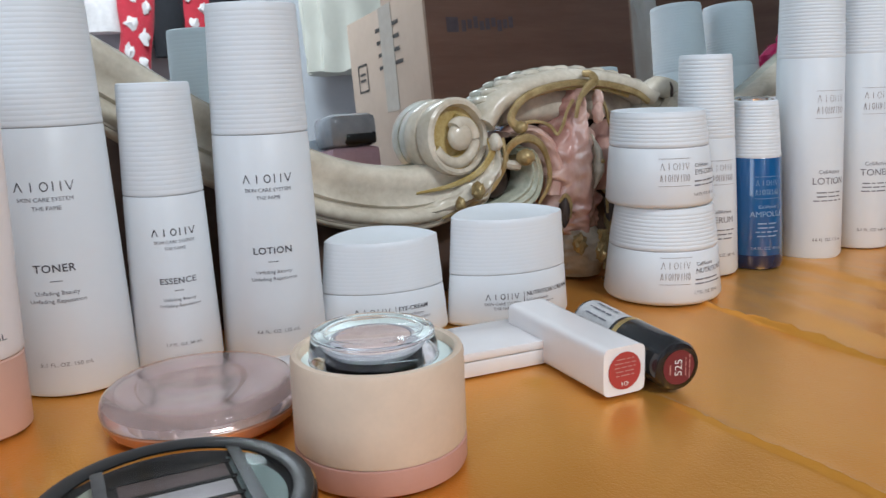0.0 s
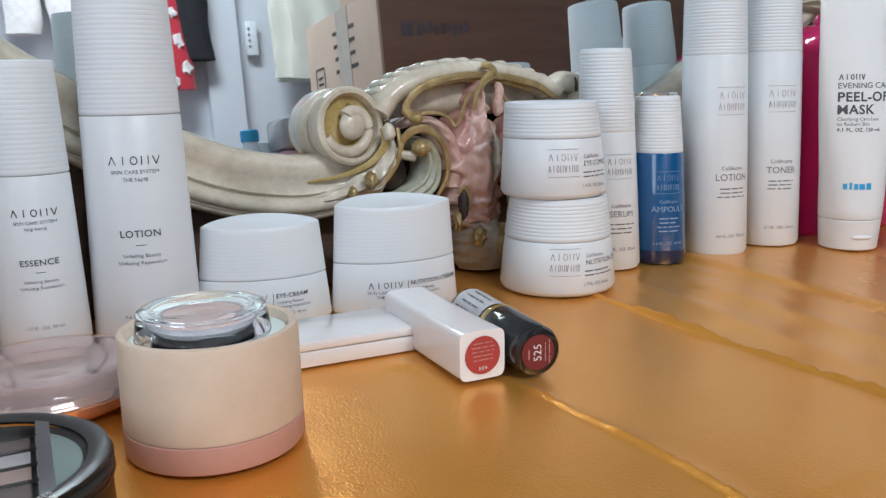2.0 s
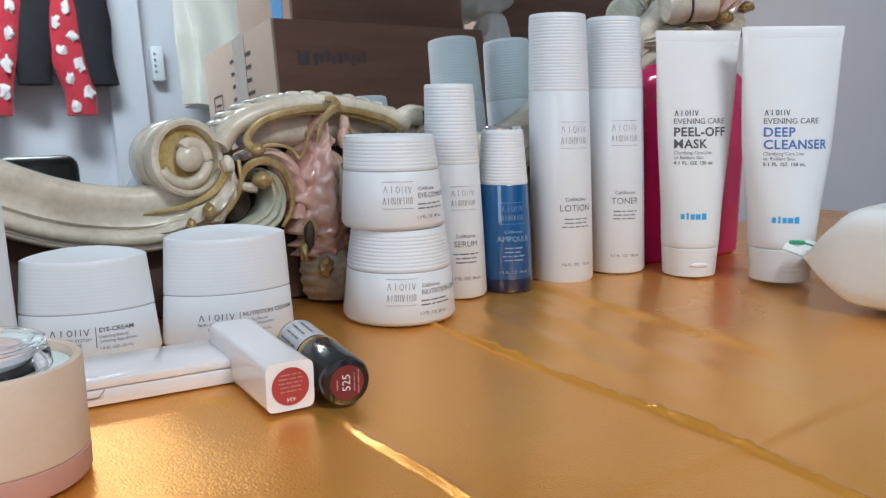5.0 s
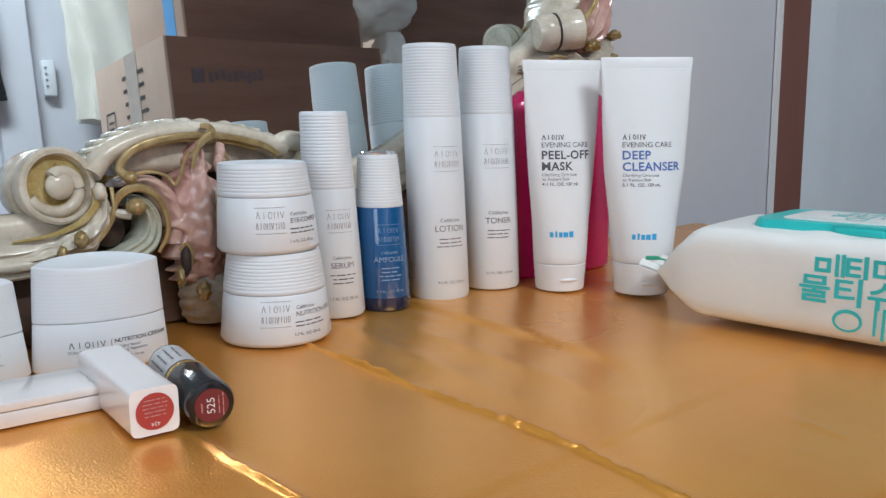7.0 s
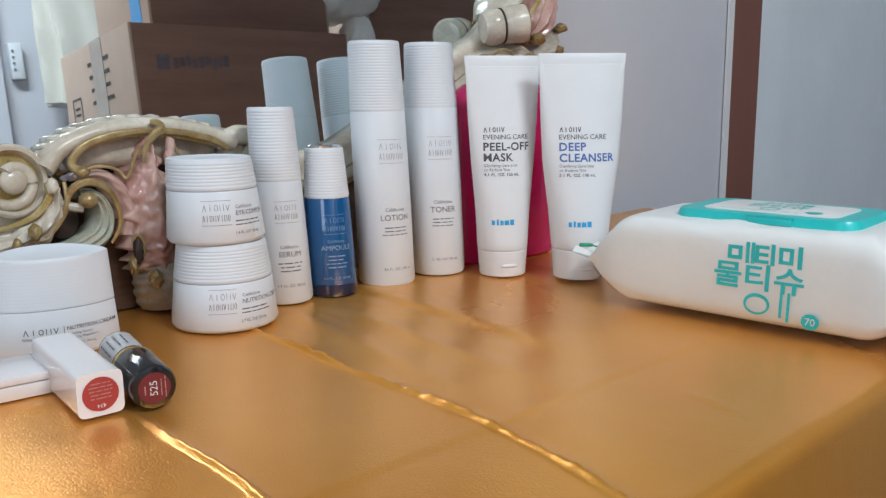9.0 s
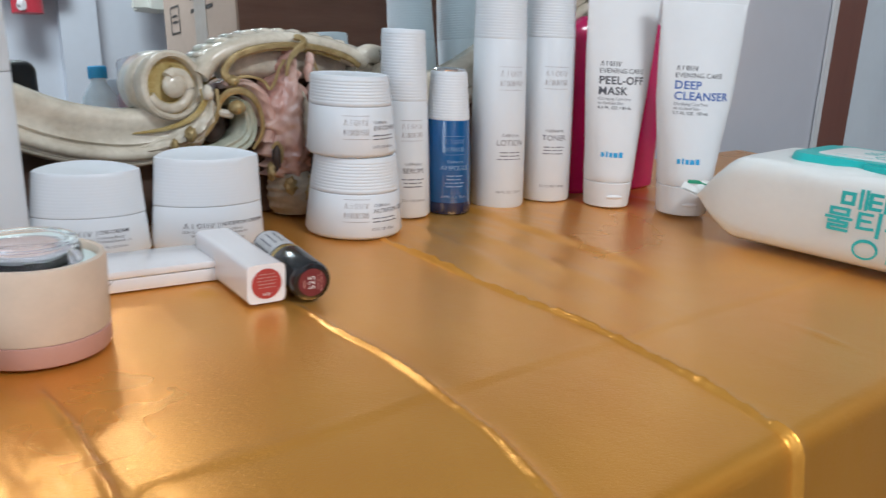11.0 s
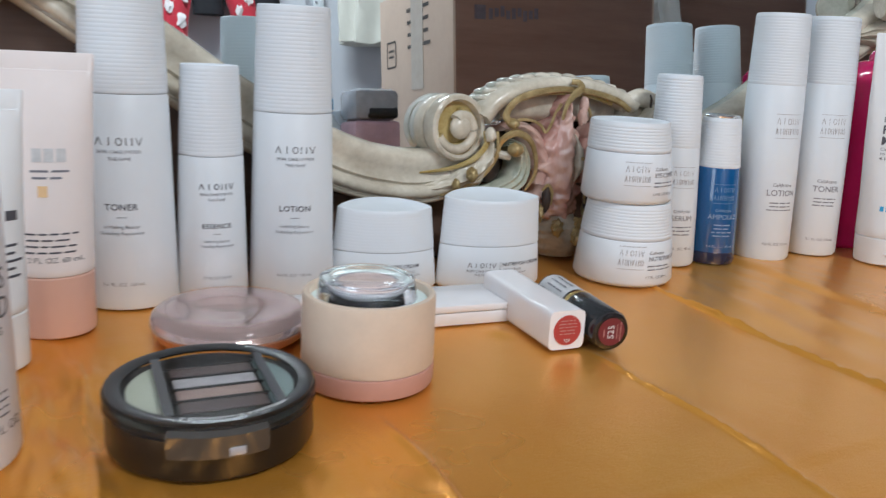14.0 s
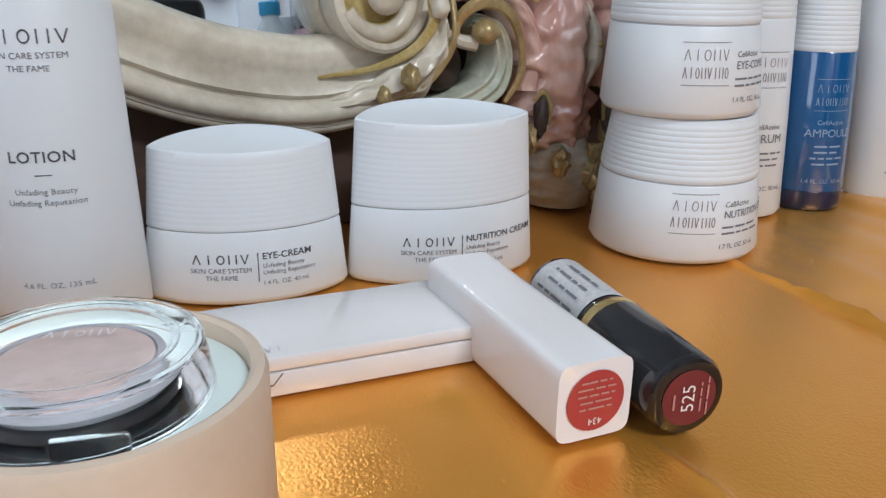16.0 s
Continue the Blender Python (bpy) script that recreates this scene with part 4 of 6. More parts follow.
def line_mark(th, s, x, z, w, ink):
    """The maker's mark of the round set: two rows of plain blocks between hair lines."""
    stick(th, "emblem", emblem(5, w, w * 0.22, 0.00026), s, x, z, ink)
    stick(th, "emblem", emblem(8, w, w * 0.22, 0.00030), s, x, z - w * 0.36, ink)
    stick(th, "rule", rects([(0, z + w * 0.36, w * 1.02, 0.0002), (0, z - w * 0.50, w * 1.02, 0.0002)]), s, x, 0, ink)


def round_jar(name, x, y, z, r0, r1, r2, seam, top, phi, word, volume, label, sx=0.0):
    th = thing(name, place(x, y, 0, z), label, "cream jar", G2)
    prof = [(0.0, r0 - 0.0035, r0 - 0.0035, 0), (0.0007, r0 - 0.0015, r0 - 0.0015, 0), (0.0030, r0, r0, 0), (seam - 0.001, r1, r1, sx * 0.5), (seam - 0.0004, r1 - 0.0004, r1 - 0.0004, sx * 0.5)]
    part("body", oval(prof, 0, 80), WHITE, th)
    part("neck", oval([(seam - 0.0005, r1 - 0.0006, r1 - 0.0006, sx * 0.5), (seam + 0.0005, r1 - 0.0006, r1 - 0.0006, sx * 0.5)], 0, 80), SEAM, th)
    lid = [(seam + 0.0003, r1 - 0.0004, r1 - 0.0004, sx * 0.5)] + ribs(seam + 0.001, top - 0.002, (r1, r1), (r2, r2), int((top - seam) / 0.0021), 0.00016, sx * 0.5, sx) + [(top - 0.0005, r2 - 0.0004, r2 - 0.0004, sx), (top, r2 - 0.0016, r2 - 0.0016, sx), (top - 0.0006, r2 - 0.003, r2 - 0.003, sx), (top - 0.0008, r2 * 0.4, r2 * 0.4, sx)]
    part("lid", oval(lid, 0, 80), WHITE_CAP, th, "finely ribbed white lid")
    s = round_surface(prof, phi)
    line_mark(th, s, 0.0085, 0.0205, 0.0165, INK_BROWN)
    left_text(th, s, 0.0200, 0.0215, "CellActive", 0.0020, INK_SOFT)
    left_text(th, s, 0.0200, 0.0175, word, 0.0027, INK_SOFT, 0.95)
    stick(th, "small_print", small_lines(2, 0.022, 0.0011, 0.0022, RND, 1), s, 0.0305, 0.0142, INK_SOFT)
    stick(th, "lettering", letters(volume, 0.0017, 1.0), s, 0.028, 0.0065, INK_SOFT)
    return th


round_jar("nutrition_cream_jar", 0.1200, 0.4520, 0.0, 0.0322, 0.0296, 0.0268, 0.0295, 0.0520, -17, "NUTRITION CREAM", "1.7 FL. OZ. 50 mL", "round white cream jar below another jar")
round_jar("eye_cream_jar", 0.1175, 0.4525, 0.0520, 0.0292, 0.0266, 0.0251, 0.0318, 0.0505, -14, "EYE-COMPLEX", "1.4 FL. OZ. 40 mL", "smaller round white eye cream jar on a jar", -0.002)


def round_bottle(name, x, y, r0, r1, r2, seam, top, phi, word, volume, label, lean, zl, zw, w, body=None, ink=None, ink2=None, lines=3):
    """A slim round bottle with a long ribbed cap; lean: how far its top sits aside."""
    th = thing(name, place(x, y, 0), label, "bottle", G2)
    f = seam / top
    prof = [(0.0, r0 - 0.003, r0 - 0.003, 0), (0.0006, r0 - 0.0012, r0 - 0.0012, 0), (0.0026, r0, r0, 0), (seam * 0.5, mix(r0, r1, 0.42), mix(r0, r1, 0.42), lean * f * 0.45), (seam - 0.0008, r1, r1, lean * f), (seam - 0.0003, r1 - 0.0003, r1 - 0.0003, lean * f)]
    part("body", oval(prof, 0, 64), body or WHITE, th)
    cap = [(seam - 0.0003, r1 - 0.0003, r1 - 0.0003, lean * f)] + ribs(seam + 0.0003, top - 0.0016, (r1, r1), (r2, r2), int((top - seam) / 0.0021), 0.00017, lean * f, lean) + [(top - 0.0004, r2 - 0.0004, r2 - 0.0004, lean), (top, r2 - 0.0014, r2 - 0.0014, lean), (top - 0.0004, r2 - 0.0026, r2 - 0.0026, lean)]
    part("cap", oval(cap, 0, 64), WHITE_CAP, th, "finely ribbed white cap")
    s = round_surface(prof, phi)
    ink, ink2 = ink or INK_BROWN, ink2 or INK_SOFT
    line_mark(th, s, 0, zl, w, ink)
    stick(th, "lettering", letters("CellActive", w * 0.13, 1.0), s, 0, zw + w * 0.34, ink2)
    stick(th, "lettering", letters(word, w * 0.22, 1.0), s, 0, zw, ink2)
    stick(th, "small_print", small_lines(lines, w * 1.1, 0.0012, 0.0026, RND), s, 0, zw - w * 0.27, ink2)
    stick(th, "lettering", letters(volume, 0.0019, 1.0), s, 0, 0.0125, ink2)
    return th


round_bottle("serum_bottle", 0.1600, 0.4985, 0.0185, 0.0168, 0.0152, 0.0830, 0.1310, 14, "SERUM", "1.7 FL. OZ. 50 mL", "slim white round serum bottle with ribbed cap", -0.0050, 0.0640, 0.0330, 0.0165)
round_bottle("lotion_bottle", 0.2375, 0.5350, 0.0210, 0.0200, 0.0186, 0.1270, 0.1760, 15, "LOTION", "4.6 FL. OZ. 135 mL", "tall white round lotion bottle with ribbed cap", -0.0062, 0.1000, 0.0490, 0.0195)
round_bottle("toner_bottle", 0.2835, 0.5615, 0.0212, 0.0203, 0.0184, 0.1290, 0.1768, 4, "TONER", "5.1 FL. OZ. 150 mL", "tall white round toner bottle with ribbed cap", -0.0058, 0.1000, 0.0500, 0.0195)
amp = round_bottle("ampoule_bottle", 0.1935, 0.5125, 0.0179, 0.0157, 0.0134, 0.0690, 0.1030, 10, "AMPOULE", "1.4 FL. OZ. 40 mL", "cobalt blue glass ampoule bottle with ribbed white cap", -0.0026, 0.0520, 0.0330, 0.0155, BLUE_GLASS, INK_SILVER, INK_SILVER, 4)
part("glass_base", oval([(0.0002, 0.0172, 0.0172, 0), (0.0030, 0.01815, 0.01815, 0), (0.0085, 0.0180, 0.0180, -0.0002), (0.0088, 0.0176, 0.0176, -0.0002)], 0, 64), BLUE_DARK, amp, "thick dark blue glass bottom")
part("push_top", lathe([(0.0118, 0.0), (0.0120, 0.0016), (0.0112, 0.0024), (0.004, 0.0026)], 48), STEEL, amp, "polished steel top disc", m=Matrix.Translation((-0.0026, 0, 0.1026)))


def squeeze_tube(name, x, y, yaw, r, cap_h, widths, top, body_mat, cap_mat, label, group, flip=True):
    """A tube that stands on its cap: round below, pressed flat to a crimped end above. widths: rows (z, half width)."""
    th = thing(name, place(x, y, yaw), label, "tube", group)
    c0 = widths[0][1]
    cap = [(0.0, r - 0.0012, r - 0.0012, 0), (0.0008, r - 0.0002, r - 0.0002, 0), (0.002, r, r, 0), (cap_h - 0.001, c0 - 0.0002, c0 - 0.0002, 0), (cap_h - 0.0003, c0 - 0.0008, c0 - 0.0008, 0)]
    lid = part("cap", oval(cap, 0, 56), cap_mat, th)
    if flip:
        part("thumb_notch", blob(0.0065, 0.0012, 0.0016, (0.0, -(r + 0.0002), 0.0090), 0.0), cap_mat, lid)
    prof = []
    for i in range(25):
        f = i / 24
        z = mix(cap_h, top - 0.008, f)
        a = float(np.interp(z, [q[0] for q in widths], [q[1] for q in widths]))
        b = mix(c0, 0.0022, f ** 1.35)
        prof.append((z, a, b, 0))
    a = widths[-1][1]
    prof[0] = (cap_h, c0 - 0.0004, c0 - 0.0004, 0)
    prof.insert(1, (cap_h + 0.0008, c0, c0, 0))
    full = prof + [(top - 0.0078, a, 0.0016, 0), (top - 0.0006, a + 0.0004, 0.0015, 0), (top, a, 0.0011, 0)]
    part("body", oval(full, 0, 72), body_mat, th)
    return th, oval_surface(prof, 0.0)


G3 = "pair of white evening care tubes"
PEEL_W = [(0.0205, 0.0194), (0.05, 0.0212), (0.088, 0.0250), (0.12, 0.0274), (0.166, 0.0297)]
peel, ps = squeeze_tube("mask_tube", 0.3300, 0.5390, 0, 0.0180, 0.0205, PEEL_W, 0.1665, WHITE_TUBE, WHITE_TUBE, "white peel-off mask tube standing on its flip cap", G3)
DEEP_W = [(0.0230, 0.0212), (0.05, 0.0240), (0.0886, 0.0293), (0.12, 0.0312), (0.167, 0.0330)]
deep, dsf = squeeze_tube("cleanser_tube", 0.3830, 0.5125, -7, 0.0195, 0.0230, DEEP_W, 0.1670, WHITE_TUBE, WHITE_TUBE, "white deep cleanser tube standing on its flip cap", G3)


for th, s, l1, l2, vol, ink, x in ((peel, ps, "PEEL-OFF", "MASK", "4.1 FL. OZ. 120 mL", INK, -0.0178), (deep, dsf, "DEEP", "CLEANSER", "5.1 FL. OZ. 150 mL", INK_BLUE, -0.0192)):
    stick(th, "emblem", emblem(5, 0.0165, 0.0036, 0.0006), s, x + 0.0082, 0.1100, INK)
    left_text(th, s, x, 0.1047, "EVENING CARE", 0.0036, INK)
    left_text(th, s, x, 0.0965, l1, 0.0058, ink, 1.08, 0.022)
    left_text(th, s, x, 0.0885, l2, 0.0058, ink, 1.08, 0.022)
    left_text(th, s, x, 0.0843, "Clarifying Care Line", 0.0022, INK_SOFT)
    left_text(th, s, x, 0.0811, "to Radiant Skin", 0.0022, INK_SOFT)
    left_text(th, s, x, 0.0775, vol, 0.0022, INK, 1.05, 0.015)
    stick(th, "emblem", rects([(-0.006, 0.0018, 0.0022, 0.0036), (-0.003, 0.0022, 0.0014, 0.0044), (0.0, 0.0018, 0.0024, 0.0036), (0.0036, 0.0018, 0.0034, 0.0036), (0.0078, 0.0020, 0.0032, 0.0042)]), s, -0.006, 0.0405, INK_CYAN)

# magenta container behind the tubes
mg = thing("magenta_bottle", place(0.350, 0.600, 20), "translucent magenta plastic bottle behind the tubes", "bottle")
part("body", oval([(0.0, 0.050, 0.014, 0), (0.003, 0.054, 0.017, 0), (0.11, 0.056, 0.018, 0), (0.137, 0.052, 0.016, 0), (0.146, 0.040, 0.012, 0), (0.148, 0.03, 0.009, 0)], -0.25, 64), MAGENTA, mg)
part("lid", oval([(0.1475, 0.030, 0.0085, 0), (0.151, 0.030, 0.009, 0), (0.155, 0.027, 0.008, 0)], -0.2, 48), MAGENTA, mg)

# ---- wet wipes pack ----


def wipes_pack():
    m = pose(0.4577, 0.3862, 0, 0, 0, -57.7)
    th = thing("wet_wipes_pack", m, "plump white wet wipes pack with teal flip lid", "wet wipes")
    L, W, H = 0.104, 0.051, 0.060
    bm = bmesh.new()
    nx, ns = 46, 48
    rings = []
    for i in range(nx + 1):
        f = -1 + 2 * i / nx
        e = max(0.0, (abs(f) - 0.70) / 0.30)
        hw = W * (1 - 0.10 * e ** 2)
        hh = (H / 2) * max(0.02, 1 - 0.97 * e ** 1.6)
        zc = mix(H / 2, 0.026, e ** 2) if hh < H / 2 else H / 2
        zc = max(zc, hh)
        ring = []
        for k in range(ns):
            a = 2 * math.pi * k / ns
            c, s = math.cos(a), math.sin(a)
            x2 = hw * math.copysign(abs(c) ** 0.30, c)
            z2 = hh * math.copysign(abs(s) ** 0.34, s)
            puff = 0.0016 * noise.noise(Vector((f * 5, c * 2, s * 2))) * (1 if s > -0.5 else 0)
            crimp = 0.003 * e * noise.noise(Vector((f * 7, c * 9, s * 3)))
            ring.append(bm.verts.new((f * L, x2 + crimp, max(0.0, zc + z2 + puff))))
        rings.append(ring)
    for r0, r1 in zip(rings, rings[1:]):
        for k in range(ns):
            j = (k + 1) % ns
            bm.faces.new((r0[k], r0[j], r1[j], r1[k]))
    bm.faces.new(rings[0])
    bm.faces.new(rings[-1][::-1])
    part("pack_film", bm, PACK, th, angle=60)
    for sg in (-1, 1):
        fin = bmesh.new()
        top, bot = [], []
        for k in range(25):
            y = -W * 0.9 + 1.8 * W * k / 24
            zz = 0.026 + 0.0025 * math.sin(k * 1.1)
            top.append((fin.verts.new((sg * L * 0.985, y, zz + 0.001)), fin.verts.new((sg * (L + 0.013), y * 1.03, zz + 0.004 + 0.0015 * math.sin(k * 1.7)))))
            bot.append((fin.verts.new((sg * L * 0.985, y, zz - 0.001)), fin.verts.new((sg * (L + 0.013), y * 1.03, zz + 0.003 + 0.0015 * math.sin(k * 1.7)))))
        for k in range(24):
            fin.faces.new((top[k][0], top[k + 1][0], top[k + 1][1], top[k][1]))
            fin.faces.new((bot[k][0], bot[k][1], bot[k + 1][1], bot[k + 1][0]))
            fin.faces.new((top[k][1], top[k + 1][1], bot[k + 1][1], bot[k][1]))
        part("sealed_end", fin, PACK, th)
    # lid
    def plate(lx, ly, r, h, z, seg=8, flare=0.0):
        b = bmesh.new()
        loops = []
        for zz, g in ((z, flare), (z + h * 0.7, 0.0), (z + h, -0.0012)):
            ring = []
            for cx, cy, a0 in ((lx - r, ly - r, 0), (-(lx - r), ly - r, 90), (-(lx - r), -(ly - r), 180), (lx - r, -(ly - r), 270)):
                for q in range(seg + 1):
                    a = radians(a0 + 90 * q / seg)
                    ring.append(b.verts.new((cx + (r + g) * math.cos(a), cy + (r + g) * math.sin(a), zz)))
            loops.append(ring)
        for r0, r1 in zip(loops, loops[1:]):
            for q in range(len(r0)):
                j = (q + 1) % len(r0)
                b.faces.new((r0[q], r0[j], r1[j], r1[q]))
        b.faces.new(loops[0][::-1])
        b.faces.new(loops[-1])
        return b
    off = Matrix.Translation((0.005, 0.004, 0))
    lid = part("lid", plate(0.056, 0.036, 0.013, 0.006, H - 0.0016, flare=0.0012), TEAL, th, "teal plastic flip lid", m=off)
    part("lid_label", plate(0.042, 0.026, 0.009, 0.0009, H + 0.0043), PACK, lid, "white label on the lid")
    part("lid_tab", box_bm(0.026, 0.003, 0.0042, 0.0008, at=(0.008, -0.0372, H - 0.001)), TEAL, lid)
    part("tab_gap", box_bm(0.028, 0.0012, 0.0012, 0, at=(0.008, -0.0366, H + 0.0033)), INK_TEAL, lid)
    top = lambda x, y: (Vector((x, y, H + 0.0053)), Vector((0, 0, 1)))
    front = lambda x, z: (Vector((x, -W * 0.985 - 0.0016 - 0.0012 * math.cos(z * 60), z)), Vector((0, -1, 0)))
    wide = lambda sh, k: ([(x * k, y) for x, y in sh[0]], sh[1])
    word = wide(letters("\ubb3c\ud2f0\uc288", 0.0115, 1.0, 0.02), 1.2)
    mark = rects([(-0.0125, 0.004, 0.006, 0.0022), (-0.0125, -0.002, 0.006, 0.0022), (-0.0152, 0.001, 0.002, 0.0082), (-0.0098, 0.001, 0.002, 0.0082), (-0.0062, 0.0015, 0.0018, 0.0125), (-0.0035, 0.0015, 0.0018, 0.0125),
                  (0.001, 0.0055, 0.0065, 0.0020), (0.001, 0.0012, 0.0060, 0.0020), (0.001, -0.003, 0.0065, 0.0020), (-0.0015, 0.0012, 0.0020, 0.0095), (0.0062, 0.0015, 0.0020, 0.0125),
                  (0.0125, 0.0055, 0.0070, 0.0020), (0.0125, -0.002, 0.0070, 0.0020), (0.0100, 0.0018, 0.0020, 0.0095), (0.0150, 0.0018, 0.0020, 0.0095), (0.0190, 0.0015, 0.0022, 0.0130)])
    stick(th, "emblem", wide(mark, 1.2), front, 0.016, 0.0430, INK_TEAL)
    if word[0]:
        stick(th, "lettering", word, front, 0.0155, 0.0245, INK_TEAL)
    ring = []
    fr = []
    for k in range(32):
        a = 2 * math.pi * k / 32
        ring += [(0.0062 * math.cos(a), 0.0062 * math.sin(a)), (0.0050 * math.cos(a), 0.0046 * math.sin(a) - 0.0004)]
        j = (k + 1) % 32
        fr.append((2 * k, 2 * j, 2 * j + 1, 2 * k + 1))
    stick(th, "emblem", (wide((ring, fr), 1.25)[0], fr), front, 0.016, 0.0150, INK_TEAL)
    stick(th, "emblem", rects([(0, 0, 0.0016, 0.015), (0.0042, -0.001, 0.0016, 0.017)]), front, 0.0300, 0.0165, INK_TEAL)
    disc = ([(0, 0)] + [(0.0050 * math.cos(2 * math.pi * k / 28), 0.0044 * math.sin(2 * math.pi * k / 28)) for k in range(28)], [(0, 1 + k, 1 + (k + 1) % 28) for k in range(28)])
    stick(th, "badge", disc, front, 0.0470, 0.0095, INK_TEAL)
    stick(th, "lettering", letters("70", 0.0042, 1.0), front, 0.0470, 0.0075, INK_WHITE, 0.0005)
    stick(lid, "emblem", rects([(-0.010, 0.006, 0.006, 0.0016), (-0.010, 0.011, 0.006, 0.0016), (-0.004, 0.0085, 0.0016, 0.008), (0.003, 0.006, 0.006, 0.0016), (0.003, 0.011, 0.006, 0.0016), (0.008, 0.0085, 0.0016, 0.008), (0.014, 0.0085, 0.006, 0.006)]), top, -0.002, 0.006, INK_TEAL)
    if word[0]:
        stick(lid, "lettering", letters("\ubb3c\ud2f0\uc288", 0.010, 1.0), top, -0.002, -0.003, INK_TEAL)
    stick(lid, "emblem", (ring, fr), top, -0.002, -0.012, INK_TEAL)
    stick(lid, "badge", disc, top, 0.026, -0.016, INK_TEAL)
    stick(lid, "small_print", small_lines(1, 0.05, 0.0014, 0.002, RND), top, -0.006, -0.0205, INK_TEAL)
    # green leaf print on the sealed end
    part("leaf_print", tube(smooth_path([(-L - 0.002, -W * 0.55, 0.0305), (-L - 0.008, -W * 0.62, 0.0325), (-L - 0.0135, -W * 0.75, 0.0330)], 6), [0.0006] * 6 + [0.0014] * 7, 6, flat=0.4), mat("leaf_green_ink", (0.02, 0.30, 0.16), 0.5), th)


wipes_pack()

# ---- make-up on the cloth ----


def lipstick_white():
    m = pose(0.0678, 0.3075, ground(0.06, 0.33), 0, 0, 25)
    th = thing("lipstick", m, "square white lipstick case lying on the cloth", "lipstick")
    bm = bmesh.new()
    n, seg = 14, 40
    rings = []
    for i in range(n + 1):
        f = i / n
        y = 0.074 * f
        h = 0.0105 - 0.0016 * (1 - f) ** 3 * 0.3 - 0.0003 * math.sin(f * math.pi)
        ring = []
        for k in range(seg):
            a = 2 * math.pi * k / seg
            c, s = math.cos(a), math.sin(a)
            ring.append(bm.verts.new((h * math.copysign(abs(c) ** 0.28, c), y, 0.0106 + h * math.copysign(abs(s) ** 0.28, s))))
        rings.append(ring)
    for r0, r1 in zip(rings, rings[1:]):
        for k in range(seg):
            j = (k + 1) % seg
            bm.faces.new((r0[k], r0[j], r1[j], r1[k]))
    for r in (rings[0], rings[-1][::-1]):
        bm.faces.new(r)
    part("case", bm, WHITE_GLOSS, th, angle=50)
    face = lambda x, z: (Vector((x, -0.0001, z)), Vector((0, -1, 0)))
    circ = ([(0, 0)] + [(0.0078 * math.cos(2 * math.pi * k / 40), 0.0078 * math.sin(2 * math.pi * k / 40)) for k in range(40)], [(0, 1 + k, 1 + (k + 1) % 40) for k in range(40)])
    st = stick(th, "sticker", circ, face, 0, 0.0106, RED, label="round brick red shade sticker")
    stick(st, "small_print", small_lines(5, 0.0115, 0.0008, 0.0017, RND), face, 0, 0.0156, INK_PINK, 0.0005)
    vs, fs = letters("434", 0.0018, 1.0)
    stick(st, "lettering", ([(-a, -b) for a, b in vs], fs), face, 0, 0.0062, INK_WHITE, 0.0005)
    return th


lipstick_white()


def lipstick_black():
    m = pose(0.0900, 0.3105, ground(0.08, 0.33), 0, 0, 19.5)
    th = thing("lipstick", m, "round black lipstick with gold ring and paper label", "lipstick")
    r = 0.0104
    lie = pose(0, 0, r, -90, 0, 0)
    part("cap", lathe([(r - 0.0022, 0.0), (r - 0.0008, 0.0005), (r, 0.002), (r, 0.0335)], 56), BLACK, th, m=lie)
    part("ring", lathe([(r - 0.0001, 0.0335), (r + 0.00015, 0.034), (r + 0.00015, 0.0365), (r - 0.0004, 0.037)], 56), GOLD, th, "shiny gold ring", m=lie)
    part("base", lathe([(r - 0.0006, 0.037), (r - 0.0006, 0.070), (r - 0.002, 0.072)], 56), BLACK, th, m=lie)
    bm = bmesh.new()
    rr = r - 0.0004
    rows = []
    for i in range(2):
        rows.append([bm.verts.new((rr * math.sin(a), 0.0395 + 0.029 * i, r + rr * math.cos(a))) for a in (radians(-95 + 130 * k / 24) for k in range(25))])
    for k in range(24):
        bm.faces.new((rows[0][k], rows[0][k + 1], rows[1][k + 1], rows[1][k]))
    lab = part("paper_label", bm, FOIL, th, "speckled silvery paper label")
    def side(x, y):
        a = radians(-30) + x / rr
        nrm = Vector((math.sin(a), 0, math.cos(a)))
        return Vector((0, 0.054 + y, r)) + nrm * (rr + 0.0001), nrm
    vs, fs = small_lines(4, 0.022, 0.0013, 0.0036, RND)
    stick(lab, "small_print", ([(b + 0.005, a) for a, b in vs], fs), side, 0, 0, INK_SOFT)
    face = lambda x, z: (Vector((x, -0.0001, z)), Vector((0, -1, 0)))
    circ = ([(0, 0)] + [(0.0072 * math.cos(2 * math.pi * k / 40), 0.0072 * math.sin(2 * math.pi * k / 40)) for k in range(40)], [(0, 1 + k, 1 + (k + 1) % 40) for k in range(40)])
    st = stick(th, "sticker", circ, face, 0, r, DARK_RED, label="round dark red shade sticker")
    turn = lambda sh, dx, dy: ([(dx - b, dy + a) for a, b in sh[0]], sh[1])
    stick(st, "lettering", turn(letters("525", 0.0034, 1.0), 0.0012, 0), face, 0, r, INK_WHITE, 0.0005)
    stick(st, "small_print", turn(small_lines(2, 0.010, 0.0007, 0.0018, RND), 0.0030, 0), face, 0, r, INK_PINK, 0.0005)
    stick(st, "small_print", turn(small_lines(1, 0.006, 0.0009, 0.002, RND), -0.0042, 0), face, 0, r, INK_PINK, 0.0005)
    return th


lipstick_black()


